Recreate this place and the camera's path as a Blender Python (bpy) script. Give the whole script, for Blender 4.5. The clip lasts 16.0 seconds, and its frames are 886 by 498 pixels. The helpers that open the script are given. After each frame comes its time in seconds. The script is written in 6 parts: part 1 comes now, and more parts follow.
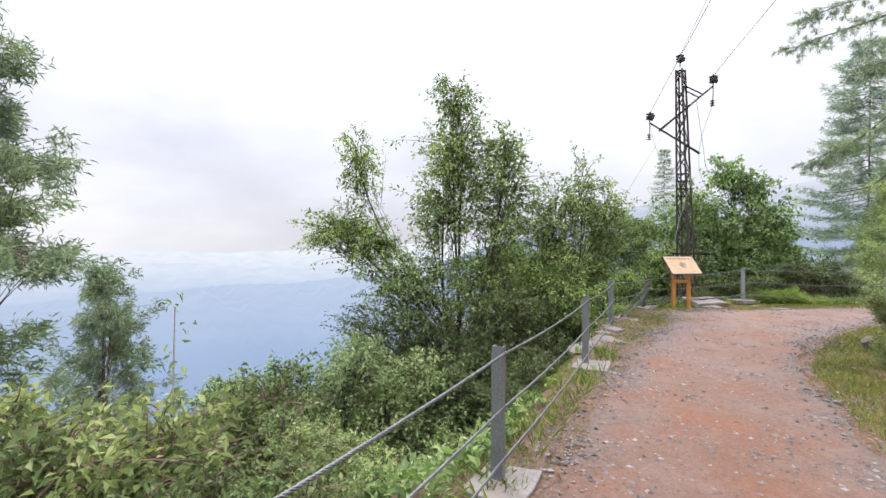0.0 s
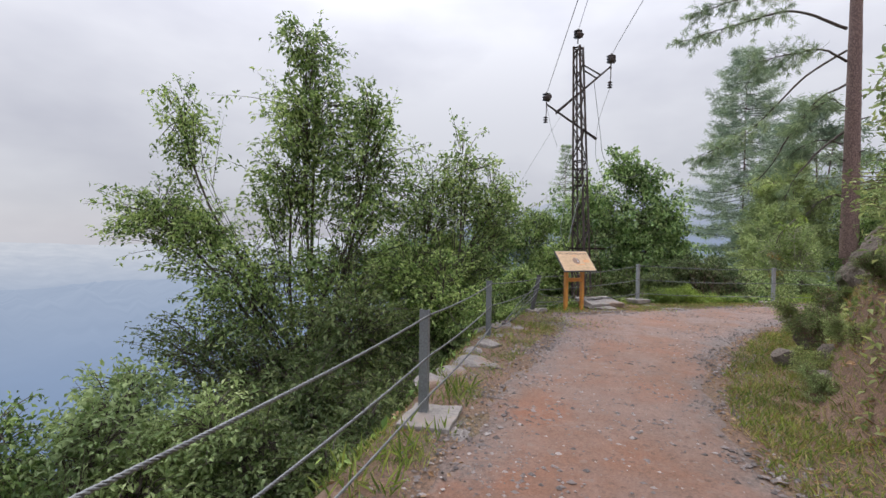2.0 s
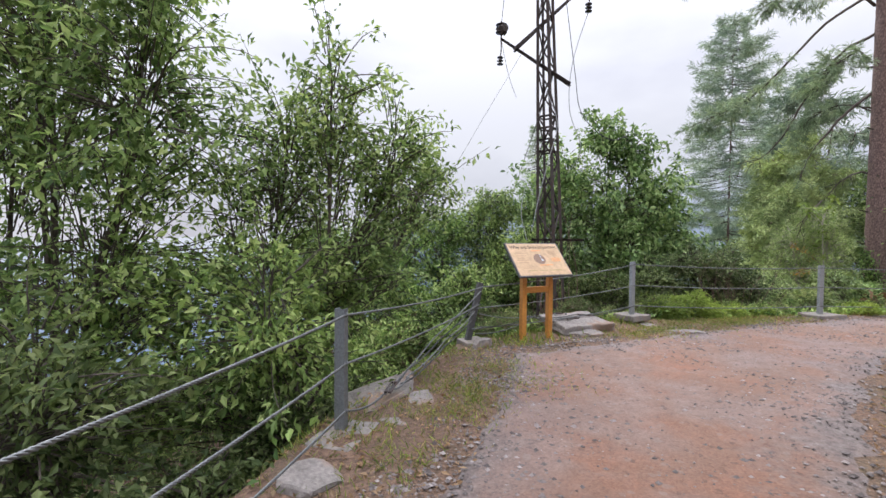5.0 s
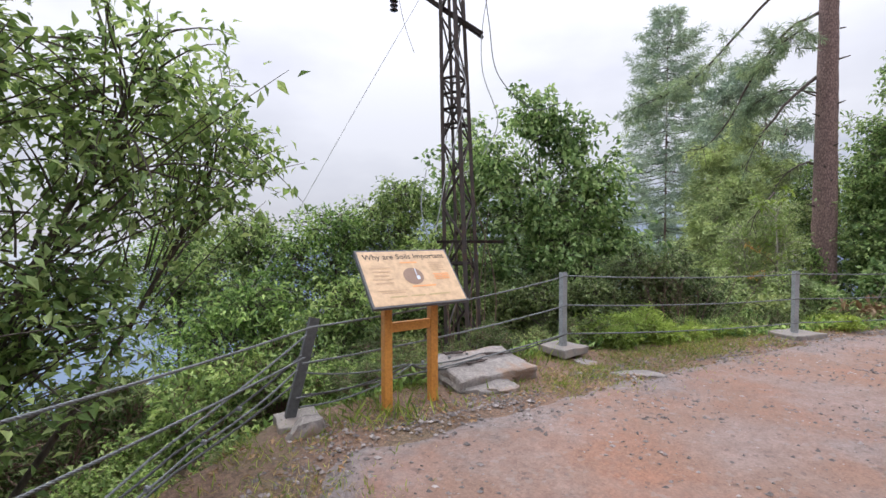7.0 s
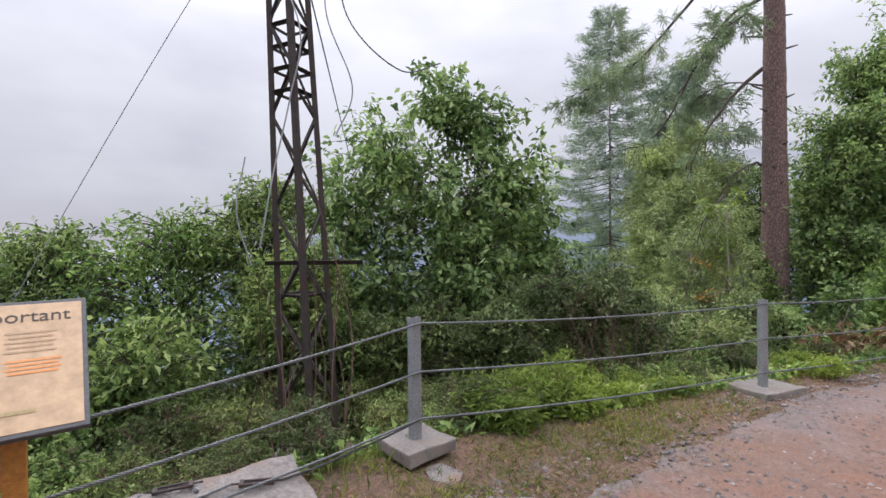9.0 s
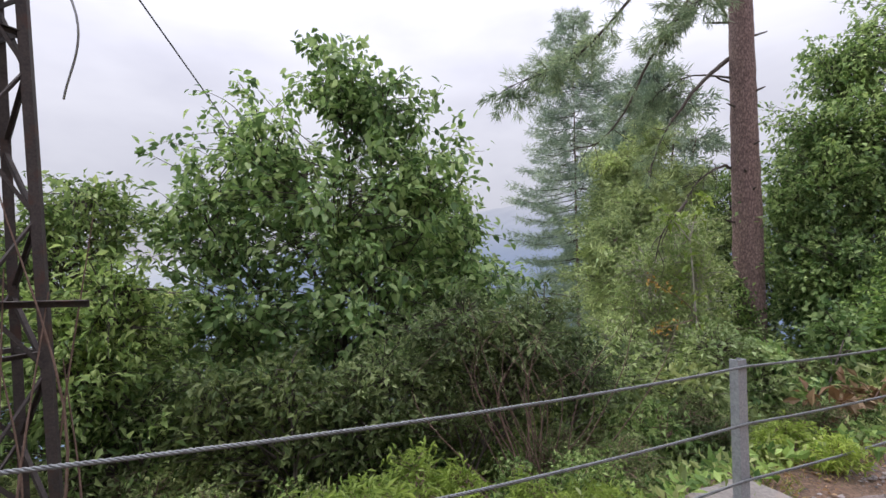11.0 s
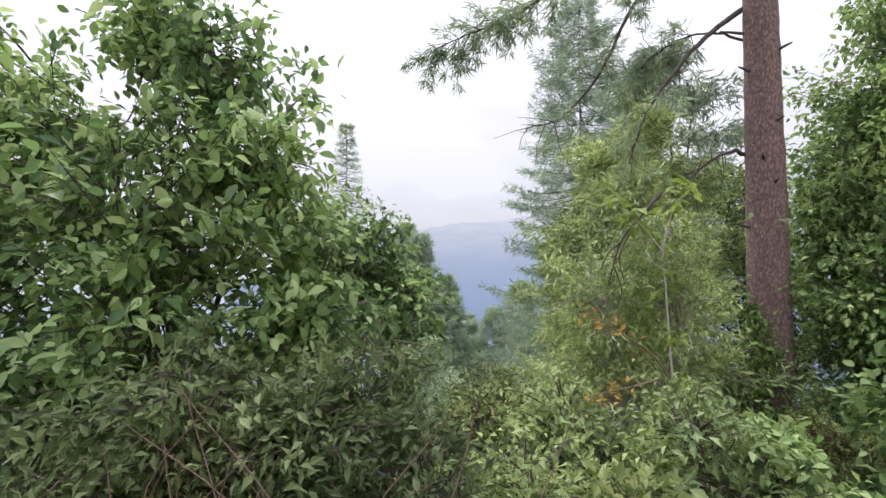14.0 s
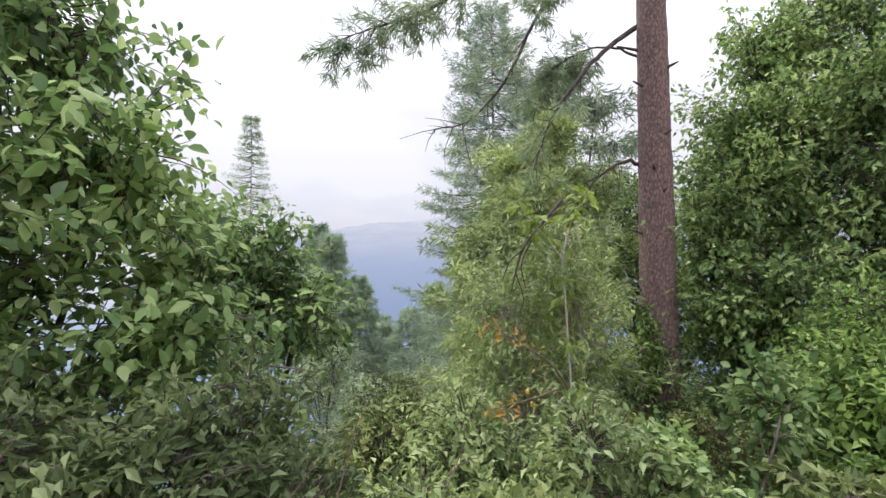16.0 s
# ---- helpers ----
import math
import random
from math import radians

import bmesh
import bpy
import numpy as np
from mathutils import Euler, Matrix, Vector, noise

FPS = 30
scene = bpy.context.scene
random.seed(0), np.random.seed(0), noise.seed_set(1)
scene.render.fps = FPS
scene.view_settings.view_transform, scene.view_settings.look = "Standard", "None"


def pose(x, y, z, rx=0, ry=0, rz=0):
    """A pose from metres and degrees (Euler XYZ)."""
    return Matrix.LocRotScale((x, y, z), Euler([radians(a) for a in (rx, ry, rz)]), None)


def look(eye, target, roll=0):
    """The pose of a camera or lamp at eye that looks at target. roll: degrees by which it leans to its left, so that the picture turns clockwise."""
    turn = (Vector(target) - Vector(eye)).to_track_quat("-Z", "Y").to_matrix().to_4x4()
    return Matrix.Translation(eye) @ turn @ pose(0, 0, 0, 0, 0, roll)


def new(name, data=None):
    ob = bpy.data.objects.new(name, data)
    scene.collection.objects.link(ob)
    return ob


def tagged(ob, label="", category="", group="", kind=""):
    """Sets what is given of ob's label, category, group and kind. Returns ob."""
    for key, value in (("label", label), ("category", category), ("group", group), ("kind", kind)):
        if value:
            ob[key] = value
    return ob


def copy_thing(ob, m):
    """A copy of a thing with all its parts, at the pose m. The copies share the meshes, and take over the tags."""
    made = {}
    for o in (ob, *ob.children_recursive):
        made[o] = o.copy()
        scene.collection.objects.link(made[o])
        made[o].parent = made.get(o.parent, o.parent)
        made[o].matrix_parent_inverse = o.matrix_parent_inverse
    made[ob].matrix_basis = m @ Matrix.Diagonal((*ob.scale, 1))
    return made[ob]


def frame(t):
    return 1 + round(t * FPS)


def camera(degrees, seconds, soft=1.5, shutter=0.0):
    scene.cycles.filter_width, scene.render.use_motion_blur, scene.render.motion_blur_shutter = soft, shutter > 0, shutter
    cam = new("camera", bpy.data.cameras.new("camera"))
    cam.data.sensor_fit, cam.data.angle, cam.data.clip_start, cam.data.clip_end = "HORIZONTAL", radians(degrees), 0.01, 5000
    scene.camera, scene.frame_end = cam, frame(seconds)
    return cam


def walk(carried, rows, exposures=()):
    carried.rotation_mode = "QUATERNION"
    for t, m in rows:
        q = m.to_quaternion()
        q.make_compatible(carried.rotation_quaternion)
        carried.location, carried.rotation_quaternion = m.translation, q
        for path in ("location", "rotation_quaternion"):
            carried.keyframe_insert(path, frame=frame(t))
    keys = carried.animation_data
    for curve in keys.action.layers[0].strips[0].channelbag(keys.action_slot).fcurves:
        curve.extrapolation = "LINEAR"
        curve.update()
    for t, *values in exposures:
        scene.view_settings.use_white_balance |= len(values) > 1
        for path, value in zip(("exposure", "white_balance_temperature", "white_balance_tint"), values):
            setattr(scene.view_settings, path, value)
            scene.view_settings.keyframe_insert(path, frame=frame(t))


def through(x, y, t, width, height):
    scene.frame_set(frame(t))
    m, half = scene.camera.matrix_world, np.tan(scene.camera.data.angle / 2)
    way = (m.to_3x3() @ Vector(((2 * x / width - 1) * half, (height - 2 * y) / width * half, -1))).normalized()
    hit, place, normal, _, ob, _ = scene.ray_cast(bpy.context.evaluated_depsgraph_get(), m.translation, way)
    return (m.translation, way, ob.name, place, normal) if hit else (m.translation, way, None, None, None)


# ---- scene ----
cam = camera(87.9, 16.0)
PATH = [
    (0, (0.474, 0.17, 1.647), (-0.434, 1.952, 1.633), 0.3),
    (0.5, (0.498, 0.867, 1.58), (-0.304, 2.699, 1.55), 0.8),
    (1, (0.611, 1.525, 1.566), (-0.097, 3.395, 1.531), 1.0),
    (1.5, (0.652, 2.185, 1.577), (0.01, 4.08, 1.548), 0.9),
    (2, (0.673, 2.828, 1.578), (0.105, 4.745, 1.544), 0.9),
    (2.5, (0.696, 3.538, 1.602), (0.192, 5.473, 1.551), 0.9),
    (3, (0.691, 4.227, 1.627), (0.243, 6.175, 1.562), 0.8),
    (3.2, (0.7, 4.541, 1.607), (0.272, 6.493, 1.526), 0.9),
    (5.3, (0.833, 7.687, 1.487), (0.369, 9.632, 1.433), 0.5),
    (5.5, (0.876, 7.981, 1.5), (0.422, 9.928, 1.447), 0.5),
    (6, (0.977, 8.653, 1.498), (0.561, 10.608, 1.432), 0.2),
    (6.5, (1.161, 9.306, 1.502), (0.838, 11.279, 1.431), 0.1),
    (7, (1.35, 9.981, 1.524), (1.114, 11.967, 1.466), -0.1),
    (7.5, (1.63, 10.581, 1.524), (1.475, 12.574, 1.48), -0.3),
    (8, (1.893, 11.231, 1.553), (1.782, 13.228, 1.526), -0.6),
    (8.5, (2.182, 11.848, 1.606), (2.098, 13.846, 1.581), -0.7),
    (9, (2.502, 12.408, 1.617), (2.446, 14.407, 1.596), -0.6),
    (9.5, (2.794, 12.985, 1.641), (2.769, 14.985, 1.624), -0.6),
    (9.7, (2.957, 13.19, 1.634), (2.947, 15.19, 1.62), -0.6),
    (11.8, (4.31, 15.109, 1.711), (4.345, 17.108, 1.771), -1.1),
    (12, (4.461, 15.28, 1.707), (4.491, 17.279, 1.76), -1.0),
    (12.5, (4.891, 15.714, 1.742), (4.879, 17.714, 1.792), -0.9),
    (13, (5.214, 16.146, 1.76), (5.164, 18.145, 1.805), -0.7),
    (13.5, (5.535, 16.482, 1.746), (5.461, 18.48, 1.805), -0.5),
    (14, (5.776, 16.807, 1.765), (5.691, 18.804, 1.837), -0.3),
    (14.5, (5.906, 16.996, 1.847), (5.815, 18.992, 1.925), -0.1),
    (15, (5.957, 17.093, 1.86), (5.878, 19.09, 1.941), 0.0),
    (15.5, (5.959, 17.127, 1.851), (5.981, 19.126, 1.925), -0.2),
    (16, (5.977, 17.106, 1.85), (6.247, 19.086, 1.919), -0.5),
]
EXPOSURES = [(0.0, 0.45, 6500, 10), (0.3, 0.15, 6500, 10), (0.6, -0.1, 6480, 10), (3.2, -0.1, 6500, 10), (5.3, 0.2, 6400, 11), (8.0, 0.2, 6400, 11), (9.0, -0.02, 6400, 13), (12.0, 0.1, 6420, 14), (13.0, 0.3, 6480, 14), (16.0, 0.34, 6480, 14)]
walk(cam, [(t, look(eye, target, roll)) for t, eye, target, roll in PATH], EXPOSURES)

rng = np.random.default_rng(7)


# ---- sky and sun ----
def overcast_world():
    world = bpy.data.worlds.new("overcast_sky")
    scene.world = world
    world.use_nodes = True
    nt = world.node_tree
    nt.nodes.clear()
    out = nt.nodes.new("ShaderNodeOutputWorld")
    bg = nt.nodes.new("ShaderNodeBackground")
    sky = nt.nodes.new("ShaderNodeTexSky")
    sky.sky_type, sky.sun_disc = "NISHITA", False
    sky.sun_elevation, sky.sun_rotation = radians(48), radians(-45)
    dim = nt.nodes.new("ShaderNodeVectorMath")
    dim.operation = "SCALE"
    dim.inputs["Scale"].default_value = 0.1
    co = nt.nodes.new("ShaderNodeTexCoord")
    sep = nt.nodes.new("ShaderNodeSeparateXYZ")
    cloud = nt.nodes.new("ShaderNodeTexNoise")
    cloud.inputs["Scale"].default_value = 1.7
    cloud.inputs["Detail"].default_value = 5.0
    cloud.inputs["Roughness"].default_value = 0.5
    flat = nt.nodes.new("ShaderNodeMapping")
    flat.inputs["Scale"].default_value = (1, 1, 2.4)
    ramp = nt.nodes.new("ShaderNodeValToRGB")
    ramp.color_ramp.elements[0].position, ramp.color_ramp.elements[0].color = 0.36, (0.58, 0.59, 0.685, 1)
    ramp.color_ramp.elements[1].position, ramp.color_ramp.elements[1].color = 0.64, (0.84, 0.85, 0.92, 1)
    lift = nt.nodes.new("ShaderNodeMapRange")
    lift.inputs["From Min"].default_value, lift.inputs["From Max"].default_value = 0.0, 1.0
    lift.inputs["To Min"].default_value, lift.inputs["To Max"].default_value = 0.84, 5.4
    steep = nt.nodes.new("ShaderNodeMath")
    steep.operation = "POWER"
    steep.inputs[1].default_value = 2.6
    steep.use_clamp = True
    mul = nt.nodes.new("ShaderNodeVectorMath")
    mul.operation = "SCALE"
    mix = nt.nodes.new("ShaderNodeMix")
    mix.data_type = "RGBA"
    mix.inputs["Factor"].default_value = 0.93
    ln = nt.links.new
    ln(co.outputs["Generated"], sep.inputs[0])
    ln(co.outputs["Generated"], flat.inputs["Vector"])
    ln(flat.outputs["Vector"], cloud.inputs["Vector"])
    ln(cloud.outputs["Fac"], ramp.inputs["Fac"])
    ln(sep.outputs["Z"], steep.inputs[0])
    ln(steep.outputs[0], lift.inputs["Value"])
    ln(ramp.outputs["Color"], mul.inputs[0])
    ln(lift.outputs["Result"], mul.inputs["Scale"])
    ln(sky.outputs["Color"], dim.inputs[0])
    ln(dim.outputs[0], mix.inputs["A"])
    ln(mul.outputs[0], mix.inputs["B"])
    ln(mix.outputs["Result"], bg.inputs["Color"])
    ln(bg.outputs[0], out.inputs["Surface"])


overcast_world()
sun_data = bpy.data.lights.new("sun", "SUN")
sun_data.energy, sun_data.angle, sun_data.color = 1.5, radians(14), (1.0, 0.96, 0.9)
sun = new("sun", sun_data)
sun.matrix_basis = look((-30, 30, 47), (0, 0, 0))


# ---- materials ----
def material(name):
    mat = bpy.data.materials.new(name)
    mat.use_nodes = True
    nt = mat.node_tree
    return mat, nt, nt.nodes["Principled BSDF"]


def node(nt, kind, **inputs):
    n = nt.nodes.new(kind)
    for key, value in inputs.items():
        n.inputs[key.replace("_", " ")].default_value = value
    return n


def ramp_of(nt, source, stops):
    r = nt.nodes.new("ShaderNodeValToRGB")
    while len(r.color_ramp.elements) < len(stops):
        r.color_ramp.elements.new(0.5)
    for e, (at, colour) in zip(r.color_ramp.elements, stops):
        e.position, e.color = at, (*colour, 1)
    nt.links.new(source, r.inputs["Fac"])
    return r.outputs["Color"]


def blend(nt, fac, a, b, how="MIX"):
    m = nt.nodes.new("ShaderNodeMix")
    m.data_type, m.blend_type = "RGBA", how
    for key, value in (("Factor", fac), ("A", a), ("B", b)):
        if isinstance(value, (float, int)):
            m.inputs[key].default_value = value
        elif isinstance(value, tuple):
            m.inputs[key].default_value = (*value, 1)
        else:
            nt.links.new(value, m.inputs[key])
    return m.outputs["Result"]


def place_of(nt):
    return nt.nodes.new("ShaderNodeNewGeometry").outputs["Position"]


def noisy(nt, vec, scale, detail=4.0, rough=0.55):
    n = node(nt, "ShaderNodeTexNoise", Scale=scale, Detail=detail, Roughness=rough)
    nt.links.new(vec, n.inputs["Vector"])
    return n.outputs["Fac"]


def bump_on(nt, bsdf, height, strength, distance):
    b = node(nt, "ShaderNodeBump", Strength=strength, Distance=distance)
    nt.links.new(height, b.inputs["Height"])
    nt.links.new(b.outputs["Normal"], bsdf.inputs["Normal"])


def two_scale(name, dark, light, scale, rough=0.8, metal=0.0, bump=0.3, distance=0.004, stain=None, fine=9.0):
    """A surface with broad tone changes, fine grain and optional stains."""
    mat, nt, b = material(name)
    v = nt.nodes.new("ShaderNodeTexCoord").outputs["Object"]
    broad, grain = noisy(nt, v, scale), noisy(nt, v, scale * fine, 6.0, 0.7)
    col = ramp_of(nt, broad, [(0.3, dark), (0.7, light)])
    col = blend(nt, 0.55, col, ramp_of(nt, grain, [(0.3, tuple(c * 0.6 for c in dark)), (0.7, tuple(min(1, c * 1.25) for c in light))]))
    if stain:
        col = blend(nt, ramp_of(nt, noisy(nt, v, scale * 0.6, 5.0, 0.65), [(0.52, (0, 0, 0)), (0.62, (1, 1, 1))]), col, stain)
    nt.links.new(col, b.inputs["Base Color"])
    b.inputs["Roughness"].default_value, b.inputs["Metallic"].default_value = rough, metal
    bump_on(nt, b, grain, bump, distance)
    return mat


def leaf_material(name, deep, mid, bright, through=0.45, gloss=0.25, broad=0.6):
    """Leaves: each one its own tone, groups drifting in tone, light passing through."""
    mat, nt, b = material(name)
    g = nt.nodes.new("ShaderNodeNewGeometry")
    each = ramp_of(nt, g.outputs["Random Per Island"], [(0.0, deep), (0.55, mid), (1.0, bright)])
    drift = ramp_of(nt, noisy(nt, g.outputs["Position"], broad, 3.0), [(0.35, (0.62, 0.66, 0.62)), (0.65, (1.2, 1.15, 1.0))])
    col = blend(nt, 1.0, each, drift, "MULTIPLY")
    nt.links.new(col, b.inputs["Base Color"])
    b.inputs["Roughness"].default_value = 0.5
    b.inputs["Specular IOR Level"].default_value = gloss
    t = nt.nodes.new("ShaderNodeBsdfTranslucent")
    nt.links.new(blend(nt, 1.0, col, (1.12, 1.12, 0.98), "MULTIPLY"), t.inputs["Color"])
    m = node(nt, "ShaderNodeMixShader", Fac=through)
    nt.links.new(b.outputs[0], m.inputs[1])
    nt.links.new(t.outputs[0], m.inputs[2])
    nt.links.new(m.outputs[0], nt.nodes["Material Output"].inputs["Surface"])
    return mat


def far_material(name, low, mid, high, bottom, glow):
    """A glowing distant hillside, haze painted into its colour, bluer towards the valley floor."""
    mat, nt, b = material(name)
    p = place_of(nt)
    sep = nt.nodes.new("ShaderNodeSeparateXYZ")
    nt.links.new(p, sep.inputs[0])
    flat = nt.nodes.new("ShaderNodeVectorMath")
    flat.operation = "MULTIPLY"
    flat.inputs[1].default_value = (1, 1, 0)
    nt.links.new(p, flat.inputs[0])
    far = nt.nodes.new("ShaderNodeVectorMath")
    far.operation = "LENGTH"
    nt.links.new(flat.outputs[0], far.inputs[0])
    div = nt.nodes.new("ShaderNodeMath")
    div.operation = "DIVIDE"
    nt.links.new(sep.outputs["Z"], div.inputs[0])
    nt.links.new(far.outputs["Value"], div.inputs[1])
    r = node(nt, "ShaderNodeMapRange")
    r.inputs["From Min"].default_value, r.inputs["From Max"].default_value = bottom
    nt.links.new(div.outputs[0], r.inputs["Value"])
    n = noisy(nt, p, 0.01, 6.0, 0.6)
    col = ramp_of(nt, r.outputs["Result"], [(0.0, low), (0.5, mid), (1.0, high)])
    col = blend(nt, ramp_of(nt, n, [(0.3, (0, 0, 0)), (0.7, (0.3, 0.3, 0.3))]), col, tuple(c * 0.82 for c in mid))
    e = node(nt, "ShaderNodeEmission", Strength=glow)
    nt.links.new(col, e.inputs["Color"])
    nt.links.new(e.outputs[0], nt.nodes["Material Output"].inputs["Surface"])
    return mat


def gravel_material():
    """Trodden red earth in the middle, loose grey gravel towards the edges."""
    mat, nt, b = material("red_gravel")
    p = place_of(nt)
    near = nt.nodes.new("ShaderNodeAttribute")
    near.attribute_name = "edge"
    red = ramp_of(nt, noisy(nt, p, 1.1, 6.0, 0.62), [(0.32, (0.185, 0.113, 0.082)), (0.5, (0.212, 0.116, 0.078)), (0.68, (0.25, 0.113, 0.066))])
    grey = ramp_of(nt, noisy(nt, p, 14.0, 6.0, 0.75), [(0.3, (0.075, 0.066, 0.064)), (0.7, (0.25, 0.222, 0.212))])
    patch = ramp_of(nt, noisy(nt, p, 0.75, 5.0, 0.6), [(0.44, (0, 0, 0)), (0.58, (0.8, 0.8, 0.8))])
    red = blend(nt, patch, red, ramp_of(nt, noisy(nt, p, 3.0, 6.0, 0.7), [(0.3, (0.175, 0.127, 0.112)), (0.7, (0.262, 0.190, 0.166))]))
    worn = nt.nodes.new("ShaderNodeMath")
    worn.operation = "ADD"
    nt.links.new(near.outputs["Fac"], worn.inputs[0])
    nt.links.new(noisy(nt, p, 1.6, 5.0, 0.65), worn.inputs[1])
    col = blend(nt, ramp_of(nt, worn.outputs[0], [(0.6, (0, 0, 0)), (0.85, (0.9, 0.9, 0.9))]), red, grey)
    fine = node(nt, "ShaderNodeTexVoronoi", Scale=70.0, Randomness=1.0)
    nt.links.new(p, fine.inputs["Vector"])
    coarse = node(nt, "ShaderNodeTexVoronoi", Scale=23.0, Randomness=1.0)
    nt.links.new(p, coarse.inputs["Vector"])
    col = blend(nt, 0.5, col, ramp_of(nt, fine.outputs["Color"], [(0.1, (0.55, 0.54, 0.53)), (0.5, (1.0, 0.98, 0.97)), (0.9, (1.5, 1.45, 1.42))]), "MULTIPLY")
    col = blend(nt, ramp_of(nt, coarse.outputs["Color"], [(0.80, (0, 0, 0)), (0.9, (0.45, 0.45, 0.45))]), col, (0.251, 0.213, 0.198))
    col = blend(nt, 0.25, col, ramp_of(nt, noisy(nt, p, 7.0, 8.0, 0.75), [(0.3, (0.076, 0.049, 0.038)), (0.7, (0.243, 0.167, 0.137))]))
    dark = node(nt, "ShaderNodeTexVoronoi", Scale=31.0, Randomness=1.0)
    nt.links.new(p, dark.inputs["Vector"])
    col = blend(nt, ramp_of(nt, dark.outputs["Color"], [(0.08, (0.5, 0.5, 0.5)), (0.14, (0, 0, 0))]), col, (0.07, 0.05, 0.042))
    sep = nt.nodes.new("ShaderNodeSeparateXYZ")
    nt.links.new(p, sep.inputs[0])
    stretch = node(nt, "ShaderNodeMapRange")
    stretch.inputs["From Min"].default_value, stretch.inputs["From Max"].default_value = 4.0, 14.0
    nt.links.new(sep.outputs["Y"], stretch.inputs["Value"])
    col = blend(nt, 1.0, col, ramp_of(nt, stretch.outputs["Result"], [(0.0, (0.77, 0.69, 0.62)), (1.0, (0.97, 1.02, 1.06))]), "MULTIPLY")
    nt.links.new(col, b.inputs["Base Color"])
    b.inputs["Roughness"].default_value = 0.95
    bump_on(nt, b, noisy(nt, p, 45.0, 8.0, 0.8), 0.55, 0.02)
    return mat


def pebble_material():
    """Loose stones, each one its own grey or reddish tone."""
    mat, nt, b = material("loose_pebbles")
    g = nt.nodes.new("ShaderNodeNewGeometry")
    each = ramp_of(nt, g.outputs["Random Per Island"], [(0.0, (0.045, 0.04, 0.04)), (0.45, (0.14, 0.12, 0.115)), (0.8, (0.26, 0.22, 0.205)), (1.0, (0.42, 0.38, 0.36))])
    grain = noisy(nt, g.outputs["Position"], 90.0, 4.0, 0.7)
    col = blend(nt, 0.35, each, ramp_of(nt, grain, [(0.3, (0.09, 0.075, 0.07)), (0.7, (0.3, 0.26, 0.24))]))
    nt.links.new(col, b.inputs["Base Color"])
    b.inputs["Roughness"].default_value = 0.9
    bump_on(nt, b, grain, 0.4, 0.004)
    return mat


def soil_material():
    mat, nt, b = material("soil_and_litter")
    p = place_of(nt)
    col = ramp_of(nt, noisy(nt, p, 1.3, 6.0, 0.6), [(0.30, (0.085, 0.085, 0.035)), (0.45, (0.12, 0.075, 0.049)), (0.62, (0.165, 0.094, 0.064))])
    col = blend(nt, 0.5, col, ramp_of(nt, noisy(nt, p, 22.0, 6.0, 0.7), [(0.35, (0.06, 0.04, 0.028)), (0.65, (0.217, 0.146, 0.101))]))
    nt.links.new(col, b.inputs["Base Color"])
    b.inputs["Roughness"].default_value = 0.95
    chips = node(nt, "ShaderNodeTexVoronoi", Scale=55.0)
    nt.links.new(p, chips.inputs["Vector"])
    col = blend(nt, 0.6, col, ramp_of(nt, chips.outputs["Color"], [(0.1, (0.5, 0.5, 0.48)), (0.5, (1, 0.98, 0.96)), (0.9, (1.7, 1.6, 1.5))]), "MULTIPLY")
    nt.links.new(col, b.inputs["Base Color"])
    bump_on(nt, b, noisy(nt, p, 30.0, 6.0, 0.7), 0.8, 0.03)
    return mat


def bark_material(name, dark, light, scale, stretch):
    mat, nt, b = material(name)
    v = nt.nodes.new("ShaderNodeTexCoord").outputs["Object"]
    mp = nt.nodes.new("ShaderNodeMapping")
    mp.inputs["Scale"].default_value = (1, 1, stretch)
    nt.links.new(v, mp.inputs["Vector"])
    cells = node(nt, "ShaderNodeTexVoronoi", Scale=scale)
    nt.links.new(mp.outputs["Vector"], cells.inputs["Vector"])
    grain = noisy(nt, mp.outputs["Vector"], scale * 1.7, 6.0, 0.7)
    col = ramp_of(nt, cells.outputs["Distance"], [(0.1, light), (0.55, dark)])
    col = blend(nt, 0.5, col, ramp_of(nt, grain, [(0.32, tuple(c * 0.5 for c in dark)), (0.7, tuple(c * 1.25 for c in light))]))
    nt.links.new(col, b.inputs["Base Color"])
    b.inputs["Roughness"].default_value = 0.9
    bump_on(nt, b, grain, 0.8, 0.02)
    return mat


M_GRAVEL, M_SOIL = gravel_material(), soil_material()
M_PEBBLE = pebble_material()
M_CONCRETE = two_scale("weathered_concrete", (0.15, 0.135, 0.122), (0.255, 0.23, 0.21), 4.0, 0.9, bump=0.5, distance=0.006, stain=(0.24, 0.2, 0.17))
M_BANKROCK = two_scale("brown_bank_rock", (0.065, 0.052, 0.043), (0.175, 0.145, 0.12), 3.0, 0.92, bump=0.8, distance=0.03, stain=(0.07, 0.08, 0.04))
M_ROCK = two_scale("pale_rock", (0.13, 0.115, 0.105), (0.29, 0.26, 0.24), 3.0, 0.92, bump=0.7, distance=0.02, stain=(0.22, 0.15, 0.11))
M_ZINC = two_scale("galvanised_steel", (0.14, 0.152, 0.162), (0.25, 0.265, 0.28), 7.0, 0.5, 0.55, 0.12, 0.001)
# Copy of the galvanised steel, lightened to put lit faces into the colour.
M_LITZINC = two_scale("lit_galvanised_steel", (0.23, 0.245, 0.26), (0.38, 0.4, 0.42), 7.0, 0.5, 0.4, 0.12, 0.001)
M_DARKROPE = two_scale("tarnished_steel_rope", (0.05, 0.05, 0.052), (0.13, 0.13, 0.13), 30.0, 0.6, 0.5, 0.2, 0.001)
